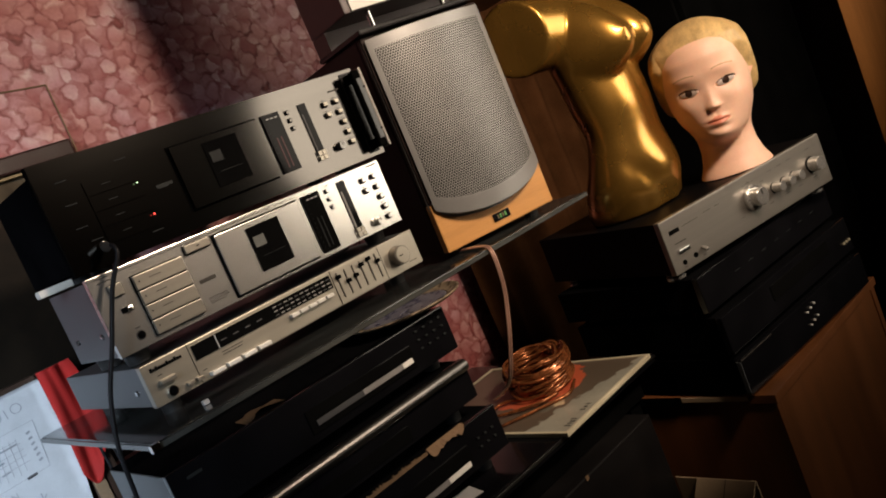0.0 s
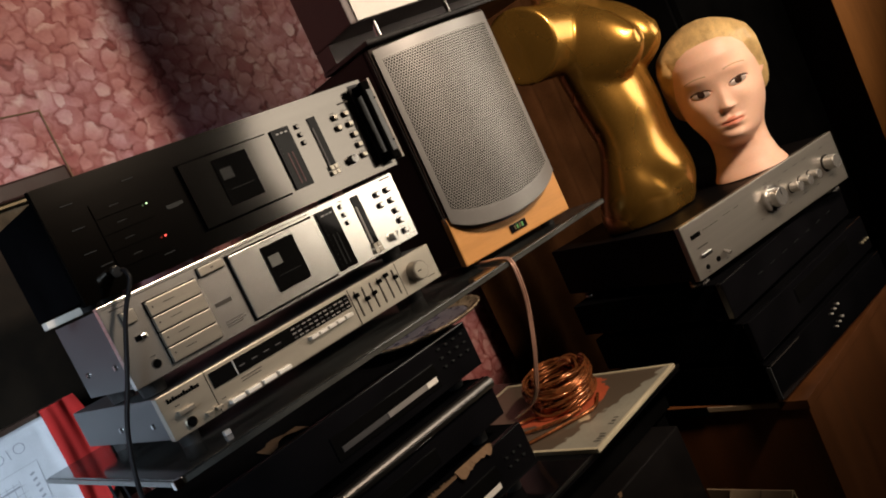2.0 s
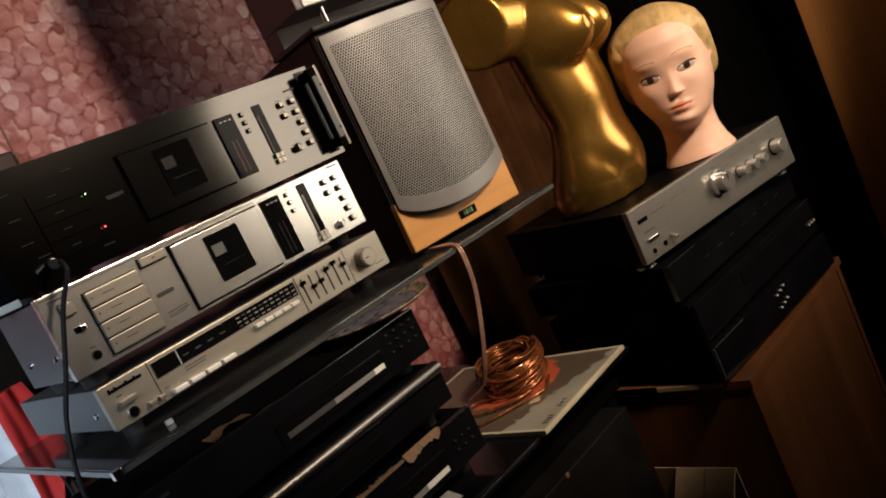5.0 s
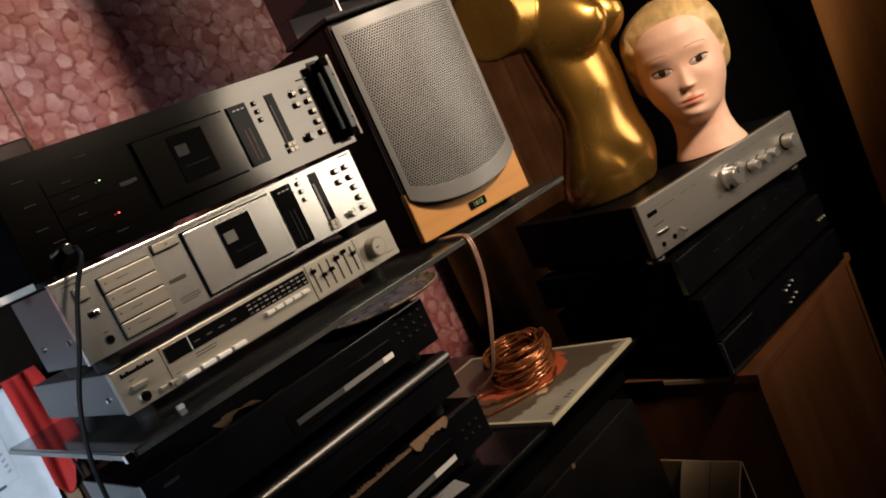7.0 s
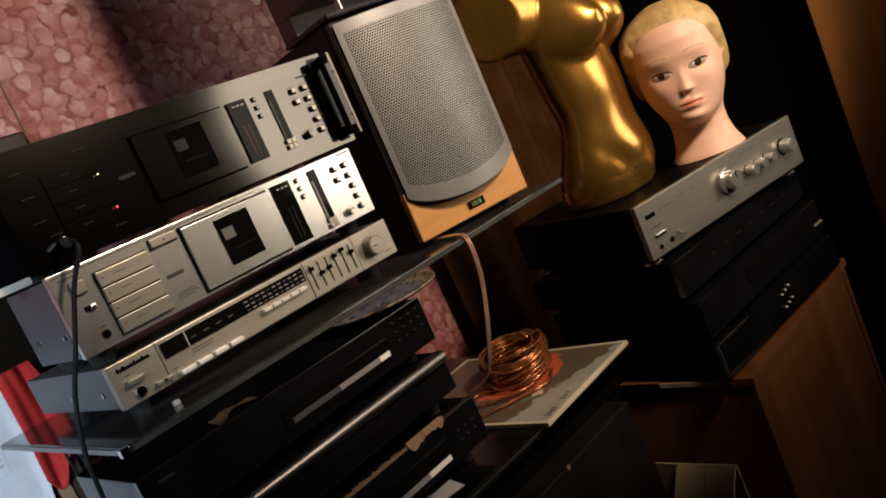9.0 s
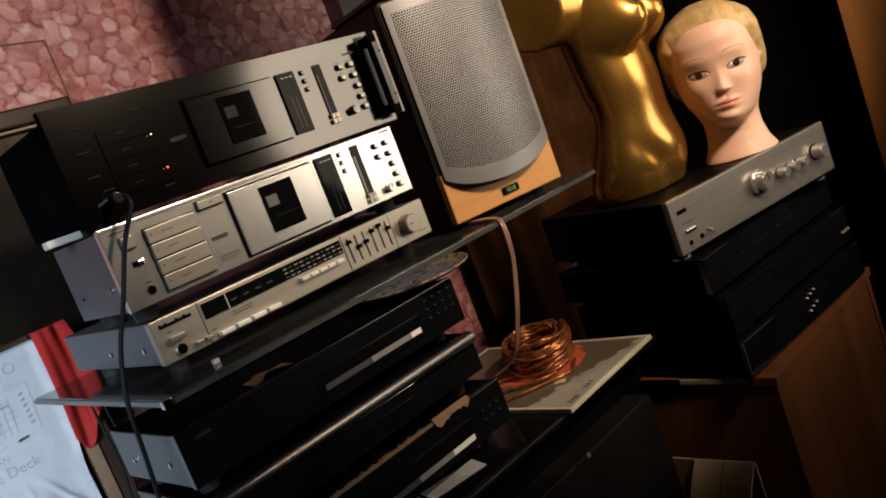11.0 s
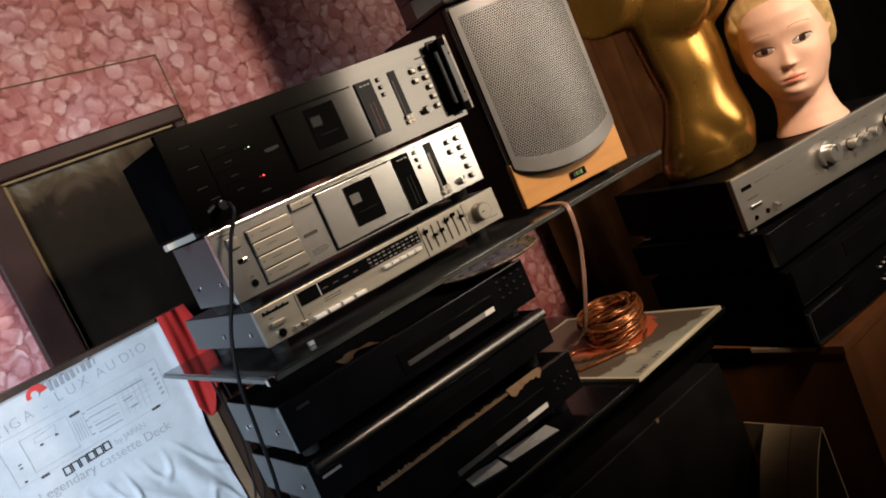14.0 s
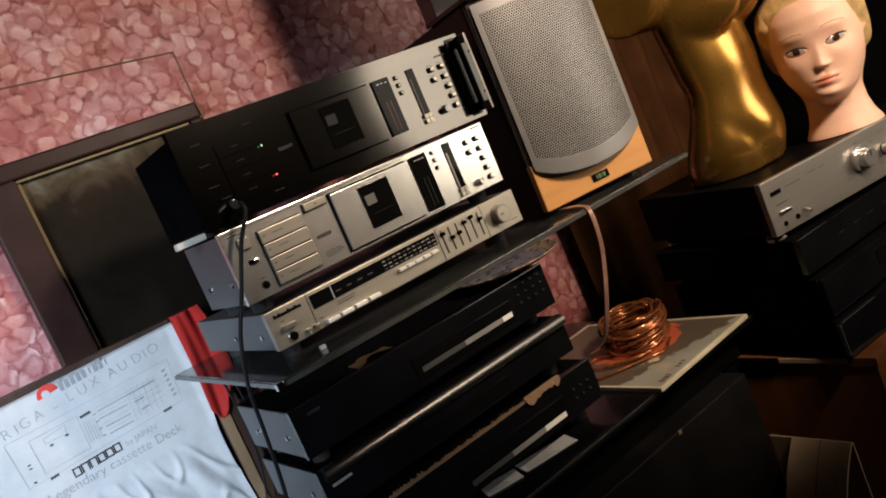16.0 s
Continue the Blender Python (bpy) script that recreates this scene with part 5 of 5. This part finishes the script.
def amplifier():
    t = thing("amplifier", pose(0.787, -0.180, 0.722, 0, 0, -13.0), "silver-fronted stereo amplifier with round chrome knobs", "amplifier")
    W, H = 0.440, 0.106
    z0 = 0.013
    pbox("front_panel", t, M["amp_face"], 0.0, W, 0.0, 0.012, z0, H, 0.002)
    pbox("cover", t, M["amp_cover"], 0.004, W - 0.004, 0.0125, 0.34, z0 + 0.001, H - 0.002, 0.001)
    for x in (0.02, W - 0.03):
        for y in (0.025, 0.29):
            f = pcyl("foot", t, M["black_gloss"], (x, y, 0.0065), (0, 0, 1), 0.016, 0.016, 0.013)
            part("foot_ring", cyl(bmesh.new(), (x, y, 0.005), (0, 0, 1), 0.0168, 0.0168, 0.004, 24), M["knob_metal"], f)
    kn = pcyl("volume_knob", t, M["knob_metal"], (0.222, -0.004, 0.063), (0, -1, 0), 0.0235, 0.0225, 0.008, 40, 0.001)
    part("knob_body", cyl(bmesh.new(), (0.222, -0.016, 0.063), (0, -1, 0), 0.0165, 0.0155, 0.017, 40, 0.001), M["knob_metal"], kn)
    part("pointer", box(bmesh.new(), 0.2215, 0.2230, -0.0252, -0.0247, 0.066, 0.077), M["black_matt"], kn)
    for x in (0.283, 0.312, 0.340):
        k = pcyl("tone_knob", t, M["knob_metal"], (x, -0.010, 0.058), (0, -1, 0), 0.0092, 0.0086, 0.020, 24, 0.0008)
        part("collar", cyl(bmesh.new(), (x, -0.0008, 0.058), (0, -1, 0), 0.0098, 0.0098, 0.0014, 24), M["black_matt"], k)
    k = pcyl("selector_knob", t, M["knob_metal"], (0.395, -0.011, 0.060), (0, -1, 0), 0.0135, 0.0125, 0.022, 30, 0.001)
    part("collar", cyl(bmesh.new(), (0.395, -0.0008, 0.060), (0, -1, 0), 0.0155, 0.0155, 0.0014, 24), M["black_matt"], k)
    pbox("power_key", t, M["steel"], 0.020, 0.045, -0.004, -0.0003, 0.044, 0.050, 0.0008)
    pbox("key_line", t, M["grey_print"], 0.020, 0.045, -0.0012, -0.0003, 0.0605, 0.0618)
    pbox("badge", t, M["black_matt"], 0.015, 0.038, -0.0012, -0.0003, 0.078, 0.085)
    pbox("caption", t, M["grey_print"], 0.046, 0.085, -0.0008, -0.0003, 0.082, 0.0828)
    pcyl("jack", t, M["black_matt"], (0.026, -0.0008, 0.027), (0, -1, 0), 0.0042, 0.0042, 0.0014, 16)
    pcyl("jack", t, M["black_matt"], (0.054, -0.0008, 0.028), (0, -1, 0), 0.0045, 0.0045, 0.0014, 16)
    pcyl("toggle", t, M["knob_metal"], (0.073, -0.006, 0.032), (0, -0.9, -0.4), 0.0028, 0.0036, 0.013, 14, 0.0006)
    for x, z, w in ((0.110, 0.084, 0.020), (0.136, 0.084, 0.012), (0.265, 0.036, 0.010), (0.312, 0.036, 0.016), (0.350, 0.036, 0.010), (0.395, 0.036, 0.012), (0.026, 0.0185, 0.006), (0.073, 0.020, 0.006), (0.185, 0.040, 0.008), (0.258, 0.080, 0.008)):
        pbox("caption", t, M["grey_print"], x - w / 2, x + w / 2, -0.0008, -0.0003, z, z + 0.0007)
    for k in range(11):
        a = radians(-135 + 27 * k)
        pcyl("scale_dot", t, M["grey_print"], (0.222 + 0.029 * math.sin(a), -0.0006, 0.063 + 0.029 * math.cos(a)), (0, -1, 0), 0.0006, 0.0006, 0.0006, 8)
    for x in (0.283, 0.312, 0.340, 0.395, 0.222):
        pbox("caption", t, M["grey_print"], x - 0.006, x + 0.006, -0.0008, -0.0003, 0.0895, 0.0902)


amplifier()


# ---- display figures ----
def gauss(d, s):
    return math.exp(-d * d / (2 * s * s))


def torso():
    """Armless display torso: stacked elliptic rings with bust, waist and hip, cut off flat below."""
    bm = bmesh.new()
    # height, half width, half depth, shift towards the back
    rows = [(0.0, 0.100, 0.082, 0.017), (0.03, 0.111, 0.087, 0.010), (0.06, 0.109, 0.082, 0.004), (0.09, 0.101, 0.073, -0.002), (0.115, 0.093, 0.066, -0.006), (0.153, 0.084, 0.060, -0.013),
            (0.20, 0.090, 0.067, -0.009), (0.25, 0.093, 0.065, -0.004), (0.31, 0.100, 0.062, 0.004), (0.36, 0.106, 0.056, 0.012), (0.40, 0.096, 0.048, 0.016), (0.43, 0.064, 0.042, 0.018), (0.46, 0.045, 0.040, 0.020), (0.52, 0.041, 0.036, 0.020)]
    zs = np.array([r[0] for r in rows])
    n, m = 140, 160
    rings = []
    for j in range(m + 1):
        z = 0.52 * j / m
        a, d, s = (sum(np.interp(max(0.0, z + o), zs, [r[q] for r in rows]) * w for o, w in ((-0.02, 0.12), (-0.01, 0.23), (0.0, 0.30), (0.01, 0.23), (0.02, 0.12))) for q in (1, 2, 3))
        ring = []
        for i in range(n):
            t = 2 * math.pi * i / n
            x, y = a * math.cos(t), d * math.sin(t) + s
            if math.sin(t) < 0:
                for side in (-1, 1):
                    q = math.hypot((x - side * 0.047) / 0.056, (z - 0.302) / (0.056 if z < 0.302 else 0.092))
                    y -= 0.058 * max(0.0, 1 - q * q) ** 0.95 + 0.004 * gauss(x - side * 0.047, 0.0045) * gauss(z - 0.314, 0.0045)
                    # fold of the groin, from the hip bone down to the cut
                    line = side * (0.030 + 0.52 * z)
                    y += 0.006 * gauss(x - line, 0.012) * max(0.0, min(1.0, (0.125 - z) / 0.05))
                y -= 0.010 * gauss(x, 0.045) * gauss(z - 0.075, 0.035)
                y += 0.004 * gauss(x, 0.008) * gauss(z - 0.20, 0.05)
            ring.append(bm.verts.new((x, y, z)))
        rings.append(ring)
    for a, b in zip(rings, rings[1:]):
        for i in range(n):
            bm.faces.new((a[i], a[(i + 1) % n], b[(i + 1) % n], b[i]))
    bm.faces.new(list(reversed(rings[0])))
    bm.faces.new(rings[-1])
    # one short arm stub with a flat cut; the other side is cut flush
    prev = None
    for k in range(9):
        f = k / 8
        c = Vector((-0.060 - 0.090 * f, 0.012 + 0.030 * f, 0.352 + 0.014 * f))
        r1, r2 = 0.060 + 0.006 * f, 0.056 + 0.006 * f
        ring = [bm.verts.new(c + Vector((0.30 * r2 * math.cos(t), -0.954 * r2 * math.cos(t), r1 * math.sin(t)))) for t in (2 * math.pi * i / 40 for i in range(40))]
        if prev:
            for i in range(40):
                bm.faces.new((prev[i], prev[(i + 1) % 40], ring[(i + 1) % 40], ring[i]))
        else:
            bm.faces.new(list(reversed(ring)))
        prev = ring
    bm.faces.new(prev)
    ob = part("torso_mannequin", bm, M["gold"], smooth=True)
    mod = ob.modifiers.new("cast", "REMESH")
    mod.mode, mod.voxel_size, mod.use_smooth_shade = "VOXEL", 0.003, True
    mod = ob.modifiers.new("soft", "SMOOTH")
    mod.factor, mod.iterations = 0.5, 14
    ob.matrix_world = pose(0.952, -0.054, 0.8275, 0, 0, 7)
    return tagged(ob, "glossy gold display torso standing on the amplifier", "mannequin")


torso()


def head_material():
    m = mat("doll_skin", (0.82, 0.495, 0.345), 0.48, vary=0.05, bump=0.03)
    b = m.node_tree.nodes["Principled BSDF"]
    b.inputs["Subsurface Weight"].default_value = 0.15
    b.inputs["Subsurface Radius"].default_value = (0.01, 0.004, 0.002)
    return m


def head():
    """Practice head: stacked rings from the neck's base to the crown, with chin, lips, nose, eyes and bound fair hair."""
    # height, half width, front of the skull or neck, back, front of the face, half width of the face's bulge
    rows = [(0.0, 0.066, 0.058, 0.070, 0.058, 0.03), (0.02, 0.056, 0.046, 0.062, 0.046, 0.03), (0.045, 0.0500, 0.038, 0.056, 0.038, 0.03), (0.060, 0.0495, 0.036, 0.055, 0.040, 0.026), (0.066, 0.0495, 0.037, 0.055, 0.066, 0.030),
            (0.072, 0.050, 0.040, 0.056, 0.081, 0.038), (0.080, 0.052, 0.048, 0.058, 0.088, 0.047), (0.095, 0.0580, 0.058, 0.063, 0.088, 0.058), (0.110, 0.0655, 0.068, 0.070, 0.087, 0.066), (0.125, 0.0705, 0.076, 0.077, 0.086, 0.070),
            (0.140, 0.0735, 0.081, 0.083, 0.086, 0.074), (0.164, 0.0750, 0.084, 0.089, 0.085, 0.075), (0.19, 0.0755, 0.087, 0.090, 0.088, 0.075), (0.22, 0.0755, 0.086, 0.088, 0.087, 0.075), (0.245, 0.0700, 0.077, 0.080, 0.077, 0.07),
            (0.265, 0.0575, 0.061, 0.066, 0.061, 0.06), (0.280, 0.0400, 0.041, 0.046, 0.041, 0.04), (0.288, 0.0250, 0.025, 0.029, 0.025, 0.03), (0.2915, 0.0130, 0.013, 0.016, 0.013, 0.02), (0.2925, 0.0040, 0.004, 0.005, 0.004, 0.01)]
    zs = [r[0] for r in rows]
    n, m = 460, 400
    ang = np.concatenate([np.linspace(-1.15, 1.15, 300, endpoint=False), np.linspace(1.15, 2 * math.pi - 1.15, 160, endpoint=False)])
    z = 0.2925 * np.sin(np.linspace(0, 1, m + 1) * math.pi / 2 * 0.9999) ** 1.05
    z = 0.4 * z + 0.6 * np.linspace(0, 0.2925, m + 1)

    def row(q):
        v = [r[q] for r in rows]
        return sum(np.interp(np.clip(z + o, 0, 0.2925), zs, v) * w for o, w in ((-0.005, 0.25), (0.0, 0.5), (0.005, 0.25)))[:, None]

    taper = np.clip((0.2925 - z) / 0.004, 0, 1)[:, None] ** 0.5
    wide, front, back, face, bulge = (row(q) for q in (1, 2, 3, 4, 5))
    zz = np.repeat(z[:, None], n, 1)
    sn, cs = np.sin(ang)[None, :], np.cos(ang)[None, :]
    x = wide * np.sign(sn) * np.abs(sn) ** 0.92 * taper
    y = np.where(cs > 0, -front, back) * np.abs(cs) ** 0.92 * taper
    ahead = np.clip(cs * 3, 0, 1)
    push = (face - front) * np.clip(1 - (x / bulge) ** 2, 0, 1) ** 0.75

    def g(v, s):
        return np.exp(-v * v / (2 * s * s))

    ax = np.abs(x)
    ridge = np.clip((0.176 - zz) / 0.046, 0, 1) * np.clip((zz - 0.124) / 0.005, 0, 1)
    push = push + 0.0088 * ridge ** 1.3 * g(x, 0.0048 + 0.0025 * ridge) + 0.0040 * g(x, 0.0052) * g(zz - 0.1325, 0.0045) + 0.0022 * g(ax - 0.0080, 0.0032) * g(zz - 0.1295, 0.0038)
    push = push + 0.0050 * g(x, 0.012) * g(zz - 0.1085, 0.0030) + 0.0055 * g(x, 0.011) * g(zz - 0.0995, 0.0036) - 0.0022 * g(x, 0.010) * g(zz - 0.1042, 0.0011) - 0.0025 * g(x, 0.012) * g(zz - 0.0910, 0.004)
    push = push - 0.0012 * g(x, 0.0028) * g(zz - 0.117, 0.005) + 0.004 * g(x, 0.014) * g(zz - 0.080, 0.007)
    eye = np.sqrt(((ax - 0.0322) / 0.0155) ** 2 + ((zz - 0.1640 - 0.06 * (ax - 0.0322)) / 0.0060) ** 2)
    push = push - 0.0042 * g(ax - 0.033, 0.013) * g(zz - 0.166, 0.0095) + 0.0036 * np.clip(1.15 - eye, 0, 1) ** 0.6 - 0.0012 * g(eye - 1.12, 0.08)
    push = push + 0.0022 * g(ax - 0.036, 0.016) * g(zz - 0.188, 0.006) + 0.0040 * g(ax - 0.043, 0.014) * g(zz - 0.138, 0.014)
    y = y - push * ahead ** 0.5
    # hair
    hairline = np.interp(ax, [0.0, 0.028, 0.048, 0.062, 0.071, 0.077], [0.2515, 0.249, 0.239, 0.220, 0.186, 0.158])
    hairline = np.where(y > 0.0, np.interp(y, [0.0, 0.03, 0.08], [0.150, 0.115, 0.095]), hairline)
    over = np.clip((zz - hairline) / 0.013, 0, 1)
    strand = np.sin(170 * np.arctan2(x, y + 0.14)) + 0.7 * np.sin(263 * np.arctan2(x, y + 0.12) + 40 * zz) + 0.5 * np.sin(90 * x + 300 * zz)
    soft = np.clip((zz - hairline) / 0.034, 0, 1)
    soft = soft * soft * (3 - 2 * soft)
    thick = over * 0.0016 + soft * (0.0008 + 0.0110 * np.clip((ax - 0.030) / 0.045, 0, 1) * np.clip((0.290 - zz) / 0.05, 0, 1) + 0.012 * np.clip((y - 0.0) / 0.05, 0, 1) + 0.00014 * strand)
    rad = np.sqrt(x ** 2 + y ** 2 + (zz - 0.19) ** 2) + 1e-6
    hx, hy, hz = x + thick * x / rad, y + thick * y / rad, zz + thick * (zz - 0.19) / rad
    hz = np.where(hz > 0.19, 0.19 + (hz - 0.19) * 0.905, hz)
    verts = np.stack([hx, hy, hz], -1).reshape(-1, 3).tolist()
    quads = [(j * n + i, j * n + (i + 1) % n, (j + 1) * n + (i + 1) % n, (j + 1) * n + i) for j in range(m) for i in range(n)]
    me = bpy.data.meshes.new("doll_head")
    me.from_pydata(verts, [], quads + [tuple(range(n - 1, -1, -1)), tuple(range(m * n, m * n + n))])
    tone = np.zeros(zz.shape, int)
    fore = (cs > 0.2) & (y < -0.03)
    tone[fore & (ax < 0.0195) & (zz > 0.1042 - 0.0066 * np.clip(1 - (ax / 0.0195) ** 2, 0, 1) ** 0.6) & (zz < 0.1050 + (0.0062 + 0.0012 * np.sin(ax * 420)) * np.clip(1 - (ax / 0.0195) ** 2, 0, 1) ** 0.8)] = 2
    tone[fore & (eye < 0.94)] = 4
    iris = np.hypot(ax - 0.0322, zz - 0.1645)
    tone[fore & (eye < 0.94) & (iris < 0.0062)] = 3
    lid = 0.1640 + 0.06 * (ax - 0.0322) + 0.0058 * np.clip(1 - ((ax - 0.0327) / 0.0172) ** 2, 0, 1) ** 0.5
    tone[fore & (np.abs(zz - lid) < 0.0010 + 0.0006 * (ax > 0.033)) & (np.abs(ax - 0.0327) < 0.0172)] = 3
    brow = 0.1935 - 9.0 * (ax - 0.034) ** 2 - 0.05 * (ax - 0.034)
    tone[fore & (np.abs(zz - brow) < 0.0013) & (ax > 0.015) & (ax < 0.052)] = 5
    tone[over > 0.04] = 1
    slots = np.concatenate([tone[:-1].reshape(-1), [0, 1]]).astype(np.int32)
    me.polygons.foreach_set("material_index", slots)
    me.polygons.foreach_set("use_smooth", [True] * len(slots))
    for colour in (head_material(), mat("fair_hair", (0.62, 0.41, 0.17), 0.42, vary=0.22, scale=40, grain=420, stretch=(1.6, 0.25, 1), bump=0.2), mat("coral_lips", (0.70, 0.24, 0.15), 0.35), mat("dark_iris", (0.035, 0.018, 0.012), 0.08), mat("eye_white", (0.42, 0.33, 0.28), 0.25), mat("brown_brow", (0.50, 0.29, 0.16), 0.7)):
        me.materials.append(colour)
    ob = new("doll_head", me)
    ob.matrix_world = pose(1.083, -0.179, 0.8275, 0, 0, -62)
    return tagged(ob, "mannequin practice head with bound fair hair on the amplifier", "mannequin")


head()
